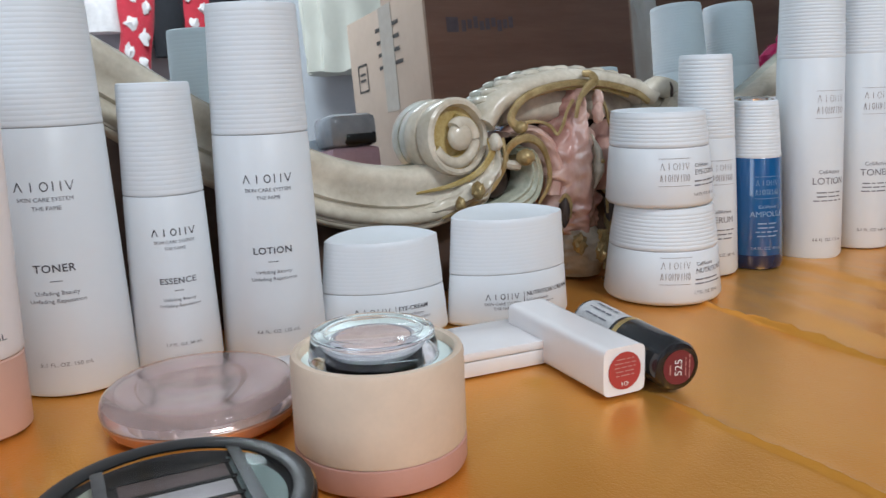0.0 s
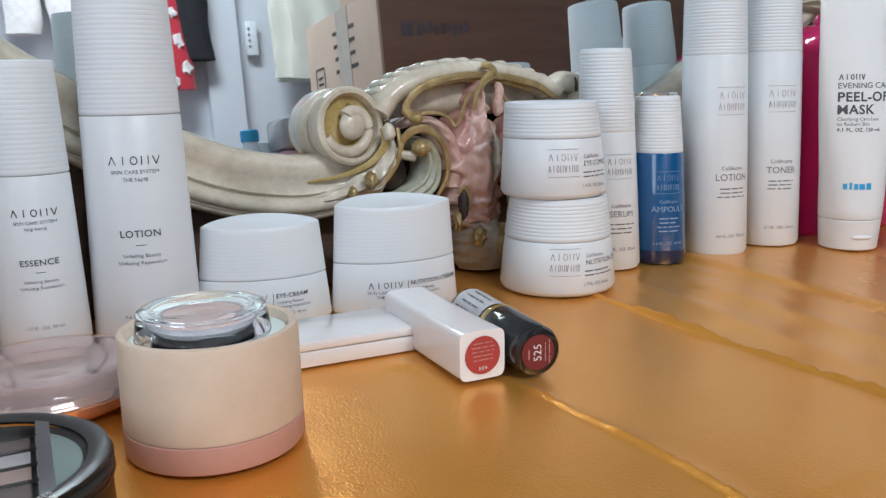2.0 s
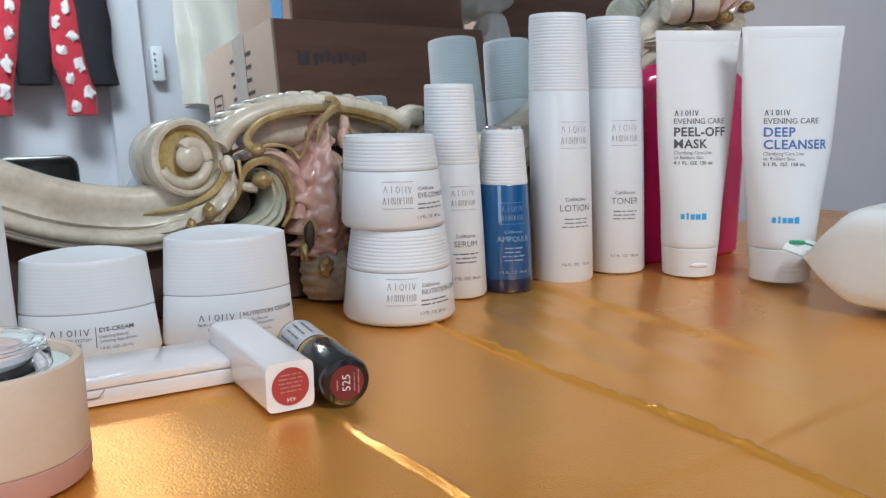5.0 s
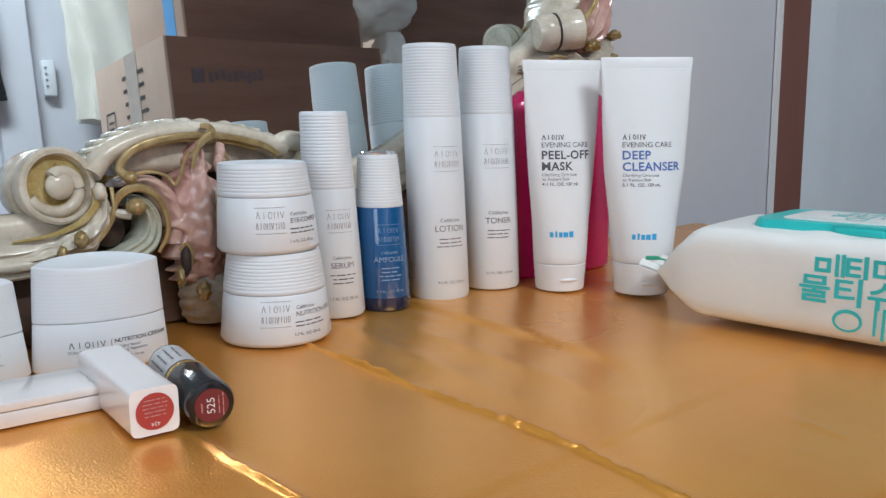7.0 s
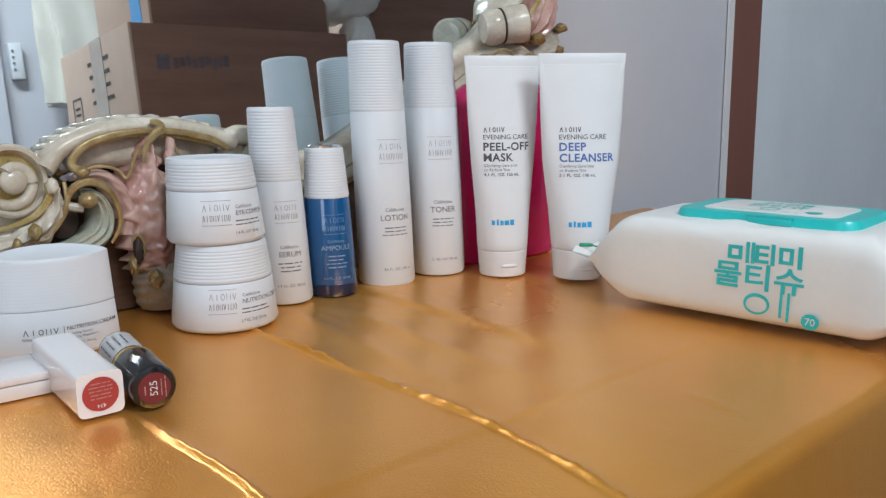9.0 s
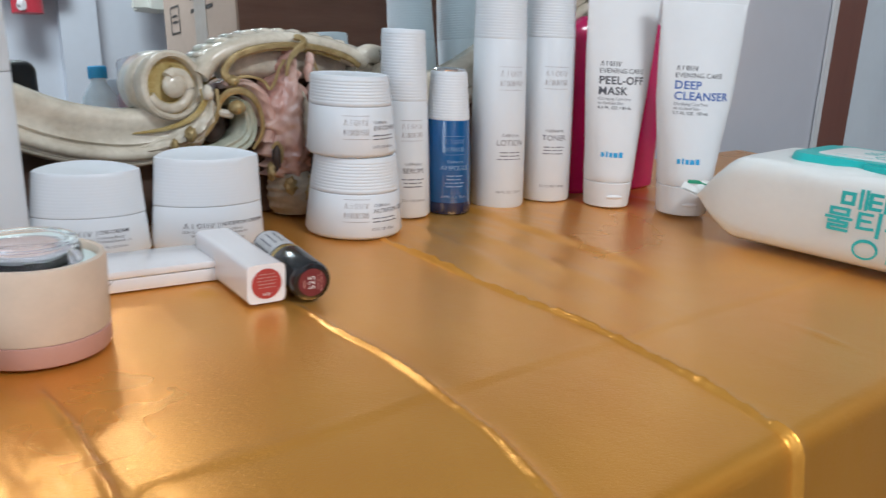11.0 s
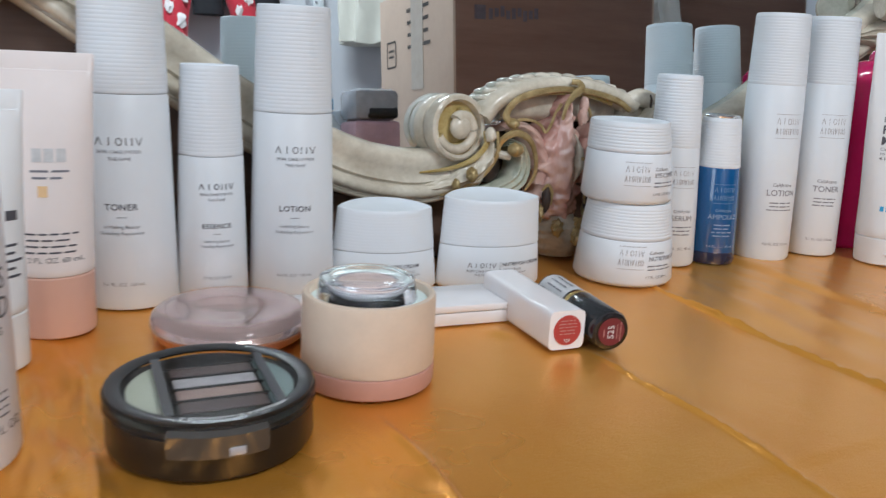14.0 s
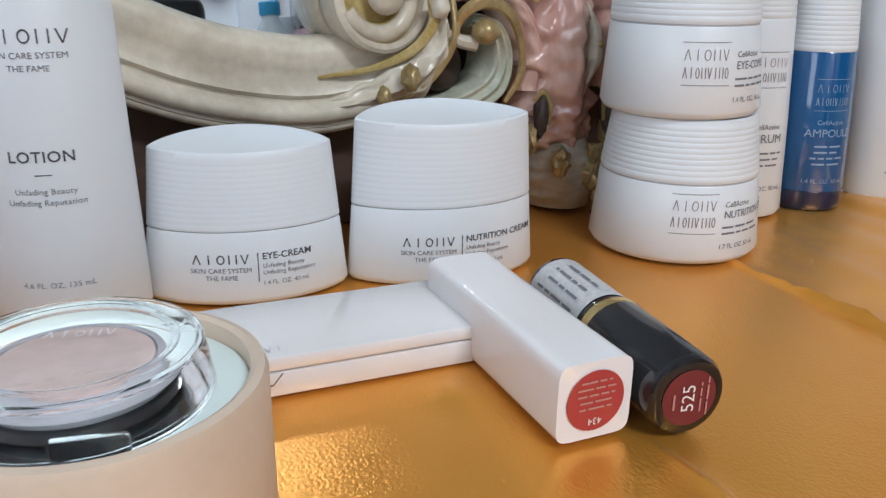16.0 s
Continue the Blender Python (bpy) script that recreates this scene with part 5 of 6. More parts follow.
def compact_case():
    """A flat white hinged case."""
    m = pose(0.0416, 0.3440, ground(0.0, 0.33), 0, 0, 23.5)
    th = thing("powder_case", m, "flat white hinged make-up case lying closed", "make-up case")
    L, D = 0.112, 0.036
    part("base", box_bm(L, D, 0.0068, 0.0008, at=(-L / 2, D / 2, 0)), WHITE_GLOSS, th)
    part("lid", box_bm(L + 0.0006, D + 0.0006, 0.0040, 0.0010, at=(-L / 2, D / 2, 0.0071)), WHITE_GLOSS, th)
    part("catch", box_bm(0.020, 0.0006, 0.0032, 0.0001, at=(-0.064, -0.0002, 0.0036)), WHITE_GLOSS, th)
    part("catch_line", tube([(-0.0535, -0.0006, 0.0068), (-0.0560, -0.0006, 0.0038), (-0.073, -0.0006, 0.0034)], 0.00022, 6), INK_SOFT, th)
    top = lambda x, y: (Vector((x, y, 0.0111)), Vector((0, 0, 1)))
    stick(th, "emblem", emblem(6, 0.016, 0.0028, 0.0004), top, -0.060, 0.003, FOIL)
    return th


compact_case()


def card_pot():
    m = place(-0.0250, 0.2612, 0, ground(-0.02, 0.26))
    th = thing("powder_pot", m, "round cream pot with a dusty pink foot", "cosmetic pot")
    r = 0.0291
    part("foot", lathe([(r - 0.0016, 0), (r - 0.0004, 0.0006), (r + 0.0001, 0.0018), (r + 0.0001, 0.0092), (r - 0.0006, 0.0095)], 96), PINK_POT, th, "dusty pink foot band")
    part("body", lathe([(r - 0.0008, 0.0094), (r - 0.0002, 0.0098), (r, 0.0106), (r - 0.0002, 0.0385), (r - 0.0008, 0.0400), (r - 0.0022, 0.0404), (r - 0.0032, 0.0398), (r - 0.0034, 0.0360)], 96, close_top=False), CREAM_POT, th)
    part("liner", lathe([(r - 0.0035, 0.030), (r - 0.0036, 0.0366), (r - 0.0050, 0.0371), (0.002, 0.0371)], 72), MINT_LINER, th, "pale mint inner disc")
    # clear case on top
    c = thing("eyeshadow_case", place(-0.0258, 0.2580, 12, 0.0372 + ground(-0.02, 0.26)), "small clear round eyeshadow case with black base", "eyeshadow")
    part("base", lathe([(0.0125, 0.0004), (0.0134, 0.0008), (0.0134, 0.0024), (0.0128, 0.0027)], 64), BLACK, c, "black plastic base")
    part("inner_ring", lathe([(0.0128, 0.0027), (0.0146, 0.0044), (0.0146, 0.0056), (0.0132, 0.0058), (0.0130, 0.0048)], 64), TIN_GREY, c, "grey inner ring")
    part("pan", lathe([(0.0130, 0.0046), (0.0128, 0.0058), (0.002, 0.0061)], 48), POWDER, c, "rosy brown pressed powder")
    part("cover", lathe([(0.0185, 0.0003), (0.0208, 0.0010), (0.0214, 0.0028), (0.0208, 0.0066), (0.0200, 0.0092), (0.0182, 0.0102), (0.0160, 0.0099), (0.0150, 0.0092), (0.0, 0.0092)], 72, close_top=False), CLEAR, c, "thick clear acrylic cover")
    for rr, zz in ((0.0209, 0.0012), (0.0196, 0.0094), (0.0158, 0.0097)):
        part("cover_edge", tube([(rr * math.cos(2 * math.pi * q / 60), rr * math.sin(2 * math.pi * q / 60), zz) for q in range(61)], 0.0007, 8), CLEAR, c)
    part("catch", box_bm(0.011, 0.002, 0.0042, 0.0006, at=(0.006, -0.0208, 0.0012)), CLEAR, c)
    s = lambda x, y: (Vector((x, y, 0.00935)), Vector((0, 0, 1)))
    stick(c, "emblem", emblem(5, 0.012, 0.0024, 0.00035), s, 0, 0.004, FOIL)


card_pot()


def rose_compact():
    th = thing("cushion_compact", place(-0.0965, 0.2975, 20, ground(-0.09, 0.29)), "round rose-tinted compact with clear domed lid", "compact")
    r = 0.0375
    part("base", lathe([(r * 0.80, 0), (r * 0.91, 0.0010), (r * 0.975, 0.0034), (r * 0.985, 0.0062), (r * 0.96, 0.0068), (0.01, 0.0069)], 96), ROSE_BASE, th, "shiny rose gold base")
    part("plate", lathe([(r * 0.93, 0.0070), (r * 0.90, 0.0092), (r * 0.7, 0.0104), (r * 0.35, 0.0086), (0.002, 0.0078)], 96), ROSE_PAN, th, "pearly mauve dished plate")
    part("lid", lathe([(r * 0.985, 0.0064), (r * 1.0, 0.0074), (r * 1.0, 0.0090), (r * 0.975, 0.0122), (r * 0.90, 0.0146), (r * 0.74, 0.0156), (r * 0.45, 0.0138), (r * 0.2, 0.0122), (0.001, 0.0116)], 96), ROSE_CLEAR, th, "rose-tinted clear lid with dished top")
    s = lambda x, y: (Vector((x, y, 0.0160)), Vector((0, 0, 1)))
    stick(th, "emblem", emblem(6, 0.014, 0.0018, 0.0003), s, 0.004, 0.022, FOIL)
    return th


rose_compact()


def eye_palette():
    th = thing("eyeshadow_palette", place(-0.0748, 0.1985, 26, ground(-0.07, 0.2)), "round black eyeshadow palette with clear lid", "eyeshadow palette")
    r = 0.0372
    part("base", lathe([(r - 0.0030, 0), (r - 0.0010, 0.0006), (r - 0.0002, 0.0022), (r - 0.0004, 0.0150), (r - 0.0020, 0.0152)], 96), BLACK_MATT, th)
    part("tray", lathe([(r - 0.0022, 0.0150), (r - 0.0024, 0.0168), (0.002, 0.0168)], 96), BLACK_MATT, th)
    # pans: four bars and two side segments
    for i, mt in enumerate((SHADOW_C, SHADOW_A, SHADOW_B, SHADOW_C)):
        part("eyeshadow_pan", box_bm(0.030, 0.0085, 0.0012, 0.0003, at=(0.002, 0.0155 - 0.0105 * i, 0.0166)), mt, th)
    for sg, mt in ((-1, LIP_BALM), (1, LIP_GREY)):
        bm = bmesh.new()
        pts = []
        rr = r * 0.80
        for k in range(17):
            a = radians(-52 + 104 * k / 16)
            pts.append((sg * rr * math.cos(a), rr * math.sin(a)))
        f = bm.faces.new([bm.verts.new((x, y, 0.0168)) for x, y in pts])
        q = bmesh.ops.extrude_face_region(bm, geom=[f])
        bmesh.ops.translate(bm, vec=(0, 0, 0.0010), verts=[v for v in q["geom"] if isinstance(v, bmesh.types.BMVert)])
        part("lip_pan", bm, mt, th, "pale cream lip pan", smooth=False)
    part("lid_ring", lathe([(r * 0.84, 0.0212), (r * 0.93, 0.0222), (r * 0.990, 0.0218), (r * 0.996, 0.0204), (r * 0.95, 0.0200), (r * 0.84, 0.0206)], 96, close_top=False, close_bottom=False), BLACK_MATT, th, "black lid rim")
    part("lid", lathe([(r + 0.0002, 0.0150), (r + 0.0006, 0.0160), (r + 0.0004, 0.0205), (r * 0.985, 0.0214), (r * 0.86, 0.0206), (0.0, 0.0206)], 96, close_top=False, close_bottom=False), SMOKE, th, "smoky clear lid")
    for x in (-0.0175, 0.0205):
        part("lid_bar", box_bm(0.0036, 0.052, 0.0005, 0, at=(x, 0.0, 0.0209)), BLACK, th, smooth=False)
    for y in (0.0205, 0.0102, -0.0003, -0.0108):
        part("tray_rib", box_bm(0.034, 0.0020, 0.0014, 0.0002, at=(0.002, y, 0.0167)), BLACK_MATT, th, smooth=False)
    bm = bmesh.new()
    rows = []
    for rr, zz in ((r - 0.0005, 0.0098), (r + 0.0020, 0.0100), (r + 0.0024, 0.0180), (r + 0.0006, 0.0196)):
        rows.append([bm.verts.new((rr * math.cos(a), rr * math.sin(a), zz)) for a in (radians(-120 + 50 * q / 14) for q in range(15))])
    for r0, r1 in zip(rows, rows[1:]):
        for q in range(14):
            bm.faces.new((r0[q], r0[q + 1], r1[q + 1], r1[q]))
    for q in (0, 14):
        bm.faces.new([row[q] for row in rows])
    catch = part("catch", bm, CATCH, th, "smoky clear catch")
    part("catch_notch", box_bm(0.0055, 0.0008, 0.0030, 0.0004, at=(0.0025, -r - 0.0022, 0.0108)), TIN_GREY, catch)
    def arc(x, y):
        a = radians(-90) + x / (r * 0.925)
        q = r * 0.925 + y
        return Vector((q * math.cos(a), q * math.sin(a), 0.0222)), Vector((0, 0, 1))
    stick(th, "lettering", ([(x, y - 0.001) for x, y in letters("6 Eyeshadow & 4 Lippalette", 0.0021, 1.12)[0]], letters("6 Eyeshadow & 4 Lippalette", 0.0021, 1.12)[1]), lambda x, y: arc(x + 0.004, y), 0, 0, INK_WHITE)
    return th


eye_palette()

# ---- tall items at the near end ----


def mist_bottle():
    th = thing("mist_bottle", place(-0.1605, 0.1660, 0, ground(-0.15, 0.166)), "tall milky white mist bottle with printed red rose", "spray bottle")
    r = 0.0282
    prof = [(0.0, r - 0.003, r - 0.003, 0), (0.0008, r - 0.001, r - 0.001, 0), (0.003, r, r, 0), (0.1285, r - 0.0015, r - 0.0015, 0)]
    part("body", oval(prof, 0, 80), MIST, th)
    part("neck", lathe([(r - 0.0028, 0.1284), (r - 0.0028, 0.1298)], 80), SEAM, th)
    part("cap", lathe([(r - 0.0020, 0.1294), (r - 0.0015, 0.1300), (r - 0.0022, 0.168), (r - 0.005, 0.172), (0.004, 0.1735)], 80), MIST, th, "milky white cap")
    s = round_surface(prof, 80)
    vs, fs = [(0, 0)] + [(0.0045 * math.cos(2 * math.pi * k / 24) * (1 + 0.12 * math.sin(3 * k)), 0.0058 * math.sin(2 * math.pi * k / 24)) for k in range(24)], [(0, 1 + k, 1 + (k + 1) % 24) for k in range(24)]
    stick(th, "rose_print", (vs, fs), s, -0.001, 0.0905, INK_RED, label="printed red rose")
    stick(th, "leaf_print", rects([(0, 0, 0.001, 0.008), (-0.002, 0.001, 0.003, 0.002), (0.0025, 0.002, 0.003, 0.002)]), s, -0.001, 0.0795, INK_MINT)
    stick(th, "emblem", rects([(-0.005, 0, 0.002, 0.003), (-0.002, 0.0005, 0.0012, 0.004), (0.0005, 0, 0.002, 0.003), (0.004, 0, 0.003, 0.003)]), s, 0, 0.0715, INK_SOFT)
    left_text(th, s, -0.0085, 0.0615, "ROS", 0.0072, INK)
    left_text(th, s, -0.0085, 0.0520, "RAD", 0.0072, INK)
    left_text(th, s, -0.002, 0.0465, "Mis", 0.0042, INK)
    stick(th, "emblem", rects([(-0.003, 0, 0.008, 0.002), (-0.004, -0.004, 0.010, 0.0012)]), s, 0.0, 0.0330, INK_MINT)
    stick(th, "small_print", small_lines(4, 0.014, 0.0011, 0.0026, RND), s, 0, 0.0275, INK_SOFT)
    left_text(th, s, -0.0085, 0.0135, "4.3 FL. OZ.", 0.0032, INK)
    s2 = round_surface(prof, 18)
    stick(th, "emblem", rects([(0, 0, 0.016, 0.0022)]), s2, 0.006, 0.101, INK_SOFT)
    stick(th, "small_print", small_lines(1, 0.02, 0.0013, 0.003, RND, 1), s2, 0, 0.093, INK_SOFT)
    stick(th, "small_print", small_lines(14, 0.026, 0.0014, 0.0022, RND, 1), s2, 0, 0.083, INK_SOFT)
    stick(th, "rule", rects([(0, 0, 0.026, 0.0003)]), s2, 0, 0.043, INK_MINT)
    stick(th, "small_print", small_lines(9, 0.028, 0.0011, 0.0023, RND, 1), s2, 0, 0.036, INK_SOFT)


mist_bottle()
SUN_W = [(0.030, 0.0180), (0.06, 0.0190), (0.09, 0.0200), (0.132, 0.0215)]
sun, ss = squeeze_tube("sunscreen_tube", -0.1785, 0.2900, 20, 0.0176, 0.0300, SUN_W, 0.1300, SUN_TUBE, SUN_CAP, "pinkish white sunscreen tube on a salmon cap", "", flip=False)
stick(sun, "small_print", small_lines(2, 0.020, 0.0016, 0.0030, RND), ss, 0.002, 0.078, INK_SOFT)
stick(sun, "swatch", rects([(0, 0, 0.004, 0.005)]), ss, -0.001, 0.0690, PEACH)
stick(sun, "emblem", rects([(-0.005, 0, 0.004, 0.006), (0.000, 0, 0.004, 0.006), (0.005, 0, 0.004, 0.006)]), ss, 0.002, 0.0850, FOIL)
stick(sun, "small_print", small_lines(4, 0.024, 0.0013, 0.0028, RND), ss, 0.001, 0.0500, INK)
stick(sun, "lettering", letters("2 FL. OZ. 60 mL", 0.0024, 1.0), ss, 0.003, 0.0370, INK)
tb2, ss2 = squeeze_tube("cream_tube", -0.1830, 0.2420, 25, 0.0150, 0.0250, [(0.025, 0.0155), (0.06, 0.0160), (0.115, 0.0185)], 0.1160, WHITE_TUBE, WHITE_TUBE, "slim glossy white cream tube on its cap", "", flip=False)
stick(tb2, "emblem", rects([(-0.006, 0, 0.004, 0.005), (0.0, 0, 0.005, 0.004), (0.006, 0, 0.004, 0.004)]), ss2, 0.006, 0.066, INK)
stick(tb2, "swatch", rects([(0, 0, 0.003, 0.004)]), ss2, -0.001, 0.066, INK_CYAN)
stick(tb2, "small_print", small_lines(5, 0.018, 0.0018, 0.0032, RND), ss2, 0.006, 0.054, INK)

# ---- the part of the room that the mirror shows ----


def carton(u, v, z, sx, sy, sz, yaw, label, tape=False, prints=True):
    th = thing("cardboard_box", ROOM @ pose(u, -v, z, 0, 0, yaw), label, "cardboard box", "stacked cardboard boxes")
    t = 0.006
    # sides carry the shade in their colour, ends the light
    part("side", box_bm(sx, t, sz, 0.001, at=(0, sy / 2 - t / 2, 0)), CARD_SHADED, th, "brown side with shade in its colour")
    part("side", box_bm(sx, t, sz, 0.001, at=(0, -sy / 2 + t / 2, 0)), CARD_SHADED, th)
    part("end", box_bm(t, sy, sz, 0.001, at=(-sx / 2 - t / 2 + 0.002, 0, 0)), CARD_LIT, th, "printed end with light in its colour")
    part("end", box_bm(t, sy, sz, 0.001, at=(sx / 2 + t / 2 - 0.002, 0, 0)), CARD_LIT, th)
    part("bottom", box_bm(sx - 2 * t, sy - 2 * t, t, 0, at=(0, 0, 0)), CARD_SHADED, th)
    for sg in (-1, 1):
        part("flap", box_bm(sx, sy / 2 - 0.001, 0.004, 0.001, at=(0, sg * sy / 4, sz - 0.005)), CARD_SHADED, th)
    side = lambda x, y: (Vector((x, sy / 2 + 0.0004, y)), Vector((0, 1, 0)))
    end = lambda x, y: (Vector((-sx / 2 - t + 0.0014, -x, y)), Vector((-1, 0, 0)))
    if prints:
        stick(th, "emblem", rects([(-0.178, sz * 0.83, 0.024, 0.026)] + [(-0.155 + 0.0125 * i, sz * 0.825 + 0.003 * (i % 3), 0.009, 0.020 - 0.004 * (i % 2)) for i in range(9)]), side, 0, 0, CARD_PRINT)
        stick(th, "emblem", rects([(0, 0.026, 0.044, 0.004), (0, -0.026, 0.044, 0.004), (-0.022, 0, 0.004, 0.052), (0.022, 0, 0.004, 0.052), (0, 0.008, 0.026, 0.005), (0, -0.004, 0.026, 0.005)]), end, 0.11, sz * 0.70, CARD_INK)
        stick(th, "small_print", small_lines(4, 0.12, 0.012, 0.024, RND), end, -0.02, sz * 0.90, CARD_INK)
    if tape:
        part("tape", box_bm(0.001, 0.045, sz, 0, at=(-sx / 2 - t + 0.0014, sy * 0.28, 0.0)), TAPE_BLUE, th, "bright blue packing tape")
    else:
        part("tape", box_bm(0.001, 0.055, sz * 0.5, 0, at=(-sx / 2 - t + 0.0014, sy * 0.05, sz * 0.5)), TAPE_CLEAR, th, "beige packing tape")
    return th


carton(0.92, 1.03, 0.0, 0.46, 0.34, 0.395, 0, "large brown cardboard box with faded printing")
carton(0.975, 1.08, 0.396, 0.40, 0.25, 0.36, 0, "brown cardboard box with blue tape on a larger box", tape=True)
carton(0.92, 1.04, FLOOR_Z, 0.48, 0.36, -FLOOR_Z - 0.001, 0, "big brown cardboard box under other boxes", prints=False)
carton(1.60, 1.25, FLOOR_Z, 0.46, 0.40, 1.55, 0, "tall brown cardboard box standing on the floor", prints=False)


def sack(name, u, v, z, rx, ry, rz, seed, material, label, category):
    bm = bmesh.new()
    bmesh.ops.create_icosphere(bm, subdivisions=5, radius=1)
    for q in bm.verts:
        d = q.co.copy()
        f = 1 + 0.10 * noise.noise(d * 2.0 + Vector((seed, 1, 2))) + 0.05 * noise.noise(d * 6 + Vector((seed, 0, 0)))
        q.co = Vector((math.copysign(abs(d.x) ** 0.7, d.x) * rx * f, math.copysign(abs(d.y) ** 0.7, d.y) * ry * f, max(-rz, math.copysign(abs(d.z) ** 0.7, d.z) * rz * f) + rz))
    return solid(name, bm, material, ROOM @ pose(u, -v, z), label, category)




def garment_bag(u, v, z, w, h):
    """A long bag that hangs in soft vertical folds."""
    bm = bmesh.new()
    rings = []
    n, seg = 30, 72
    for i in range(n + 1):
        f = i / n
        half = w * (1 - 0.55 * max(0.0, (f - 0.72) / 0.28) ** 2) * (0.94 + 0.06 * f)
        deep = 0.075 * (1 - 0.5 * f)
        ring = []
        for k in range(seg):
            a = 2 * math.pi * k / seg
            fold = 1 + 0.10 * math.sin(13 * a + 2.2 * noise.noise(Vector((f * 2, 1, 4)))) * (1 - 0.5 * f) + 0.05 * noise.noise(Vector((math.cos(a) * 4, f * 3, math.sin(a) * 4)))
            ring.append(bm.verts.new((half * math.cos(a) * (0.5 + 0.5 * fold), deep * math.sin(a) * fold, h * f + (0.02 * noise.noise(Vector((math.cos(a) * 3, 2, math.sin(a)))) if i == 0 else 0))))
        rings.append(ring)
    for r0, r1 in zip(rings, rings[1:]):
        for k in range(seg):
            j = (k + 1) % seg
            bm.faces.new((r0[k], r0[j], r1[j], r1[k]))
    bm.faces.new(rings[0][::-1])
    bm.faces.new(rings[-1])
    return solid("garment_bag", bm, SACK, ROOM @ pose(u, -v, z), "pale cream garment bag hanging on the wall", "garment bag")


garment_bag(1.42, 2.60, 0.50, 0.33, 0.85)
sack("foam_roll", 1.27, 1.00, FLOOR_Z, 0.065, 0.10, 0.60, 8, WRAP, "upright roll of white foam wrap", "foam roll")
sack("foam_roll", 1.25, 1.02, 0.455, 0.10, 0.11, 0.11, 9, WRAP, "crumpled white foam wrap on the boxes", "foam wrap")


def trousers(u, z0, z1, waist, leg, material, label, spots=False, seed=0, spread=0.1):
    """Trousers hung flat from a hook, two legs down."""
    th = thing("trousers", ROOM @ pose(u, -2.62, z0), label, "trousers", "clothes hanging on the wall")
    for sg in (-1, 1):
        bm = bmesh.new()
        rings = []
        n, seg = 26, 20
        H = z1 - z0
        for i in range(n + 1):
            f = i / n
            cx = sg * mix(spread, 0.05, f) + 0.012 * noise.noise(Vector((f * 4, sg, seed)))
            hw = mix(leg, waist / 2, f ** 1.5) * (1 + 0.08 * noise.noise(Vector((f * 6, seed, sg))))
            rings.append([bm.verts.new((cx + hw * math.cos(a), 0.030 * math.sin(a) + 0.008 * noise.noise(Vector((a * 2, f * 5, seed))), H * f)) for a in (2 * math.pi * k / seg for k in range(seg))])
        for r0, r1 in zip(rings, rings[1:]):
            for k in range(seg):
                j = (k + 1) % seg
                bm.faces.new((r0[k], r0[j], r1[j], r1[k]))
        bm.faces.new(rings[0])
        bm.faces.new(rings[-1][::-1])
        lg = part("trouser_leg", bm, material, th)
        if spots:
            rs = random.Random(seed + sg)
            for i in range(14):
                f = (i + 0.5) / 14
                x = sg * mix(spread, 0.05, f) + leg * (0.45 if i % 2 else -0.45)
                part("printed_patch", blob(leg * (0.26 + 0.12 * rs.random()), 0.006, leg * (0.3 + 0.2 * rs.random()), (x + leg * 0.2 * (rs.random() - 0.5), 0.0285, H * f), 1.1, i * 3 + sg, 2), CLOTH_WHITE, lg)
    return th


trousers(0.615, 0.47, 1.15, 0.2, 0.052, CLOTH_RED, "red flannel pyjama trousers with white printed patches", True, 4, 0.135)
trousers(0.72, 0.575, 1.15, 0.2, 0.055, CLOTH_BLACK, "plain black trousers hung on the wall", False, 7, 0.11)
trousers(0.33, 0.66, 1.15, 0.2, 0.055, CLOTH_WHITE, "pale printed trousers hung on the wall", False, 11, 0.07)
rail = solid("clothes_rail", tube([(0.1, 0, 0), (0.8, 0, 0), (1.8, 0, 0)], 0.012, 10), STEEL, ROOM @ pose(0, -2.63, 1.16), "thin steel clothes rail on the wall", "clothes rail", kind="structure")
ph = thing("wall_switch", ROOM @ pose(1.045, -2.68, 0.60), "white plastic wall switch box", "wall switch")
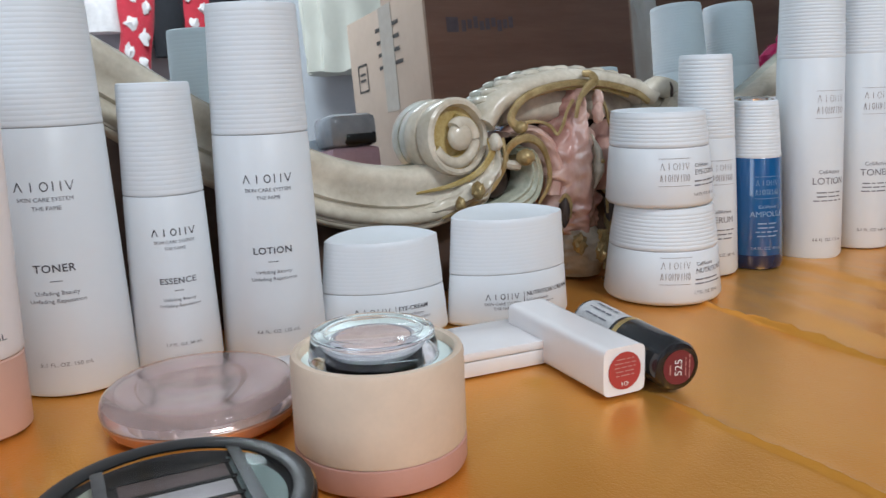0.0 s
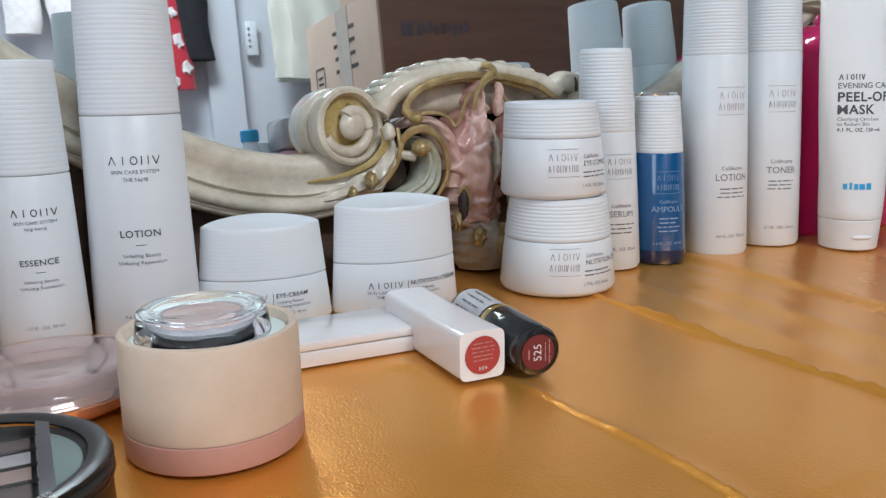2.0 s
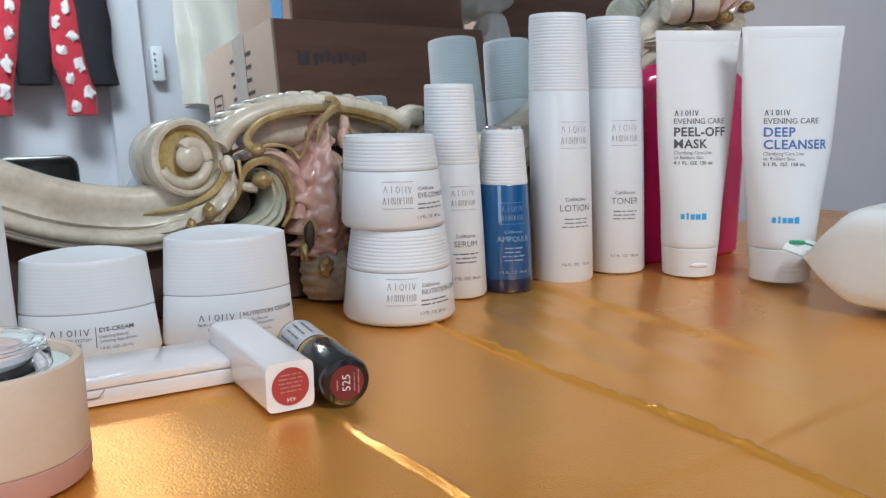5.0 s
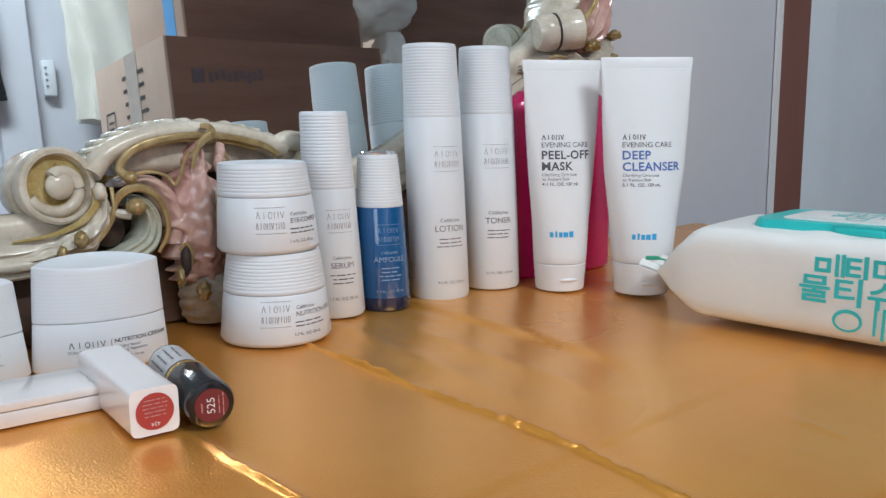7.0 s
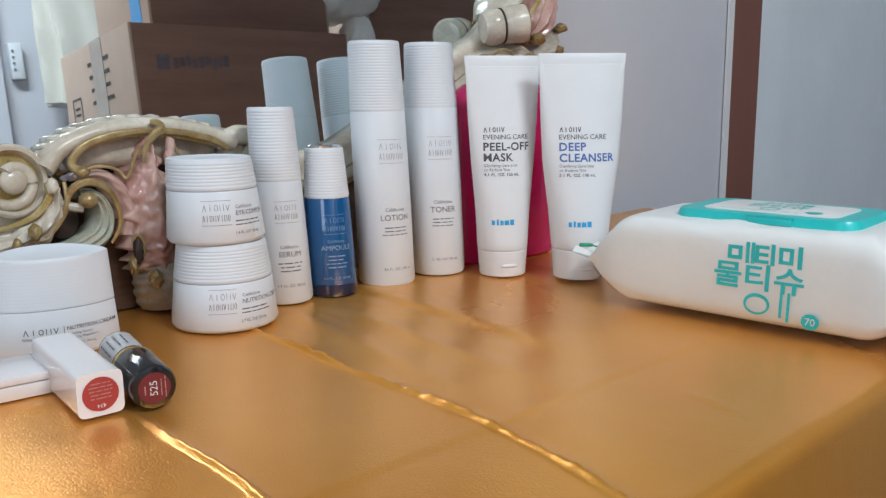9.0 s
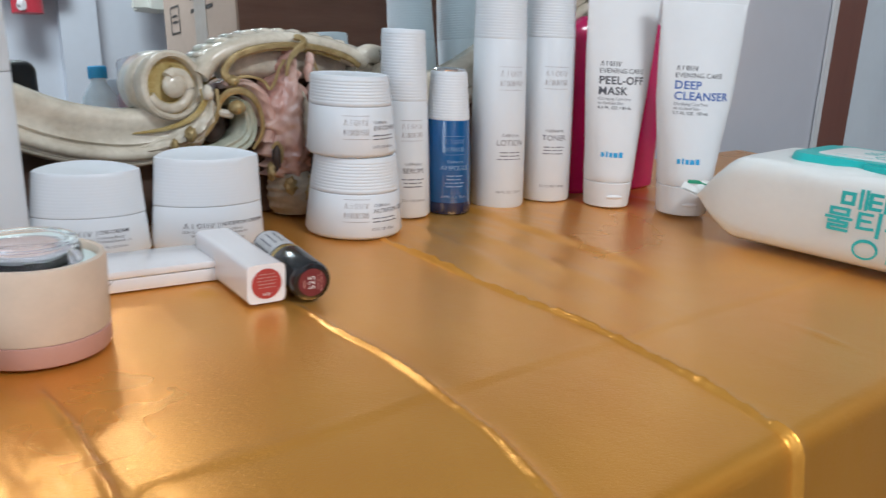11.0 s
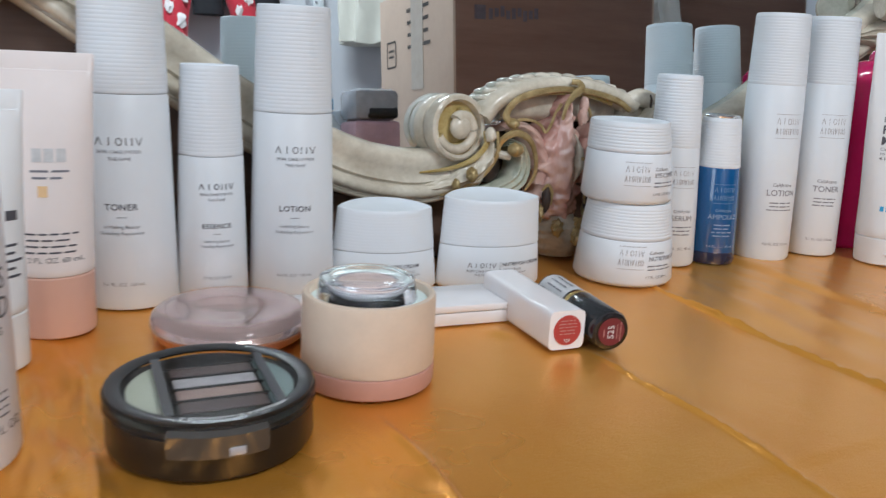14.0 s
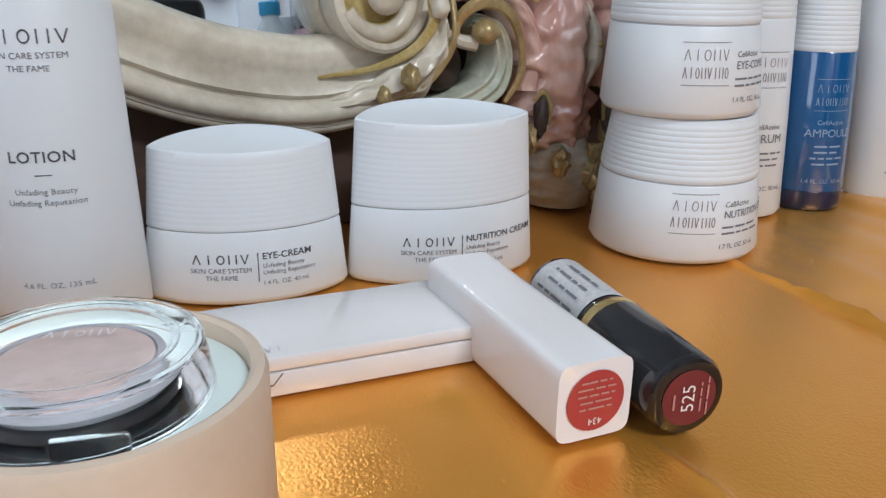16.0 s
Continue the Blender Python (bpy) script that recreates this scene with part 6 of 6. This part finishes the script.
part("body", box_bm(0.045, 0.03, 0.13, 0.006, at=(0, 0, 0)), WHITE, ph)
for i in range(4):
    part("button", box_bm(0.008, 0.004, 0.008, 0.001, at=(-0.012, 0.0165, 0.03 + 0.022 * i)), INK_SOFT, ph)

# low bench with a few things beside the boxes
BU, BV, BZ = 0.44, 0.92, 0.014
bench = thing("side_table", ROOM @ pose(BU, -BV, FLOOR_Z), "small wooden side table holding odds and ends", "side table")
part("tabletop", box_bm(0.36, 0.26, 0.025, 0.004, at=(0, 0, BZ - FLOOR_Z - 0.025)), WOOD, bench)
for sx in (-0.15, 0.15):
    for sy in (-0.1, 0.1):
        part("leg", box_bm(0.035, 0.035, BZ - FLOOR_Z - 0.025, 0.002, at=(sx, sy, 0)), WOOD, bench)
wb = thing("water_bottle", ROOM @ pose(0.452, -0.90, BZ), "small clear water bottle with blue cap", "water bottle")
part("body", lathe([(0.024, 0), (0.028, 0.004), (0.028, 0.06), (0.026, 0.066), (0.028, 0.072), (0.027, 0.105), (0.012, 0.128), (0.012, 0.136)], 40), WATER, wb)
part("cap", lathe([(0.0145, 0.134), (0.015, 0.136), (0.015, 0.152), (0.013, 0.154)], 32), INK_CYAN, wb, "blue screw cap")
bx = thing("storage_box", ROOM @ pose(0.535, -0.90, BZ), "grey lidded plastic box with pink contents", "storage box")
part("body", box_bm(0.088, 0.085, 0.115, 0.008), TIN_PINK, bx)
part("lid", box_bm(0.086, 0.084, 0.055, 0.012, at=(0, 0, 0.1155)), TIN_GREY, bx, "smoky grey lid")
part("contents", box_bm(0.060, 0.086, 0.022, 0.006, at=(0.01, 0, 0.118)), BLACK_MATT, bx, "dark contents")
solid("white_carton", box_bm(0.03, 0.05, 0.135, 0.002), WHITE, ROOM @ pose(0.486, -0.955, BZ), "small white carton on the side table", "carton")
bg = solid("black_pouch", box_bm(0.12, 0.05, 0.165, 0.02, segs=4), BLACK_MATT, ROOM @ pose(0.305, -0.93, BZ), "black pouch standing on the side table", "pouch")
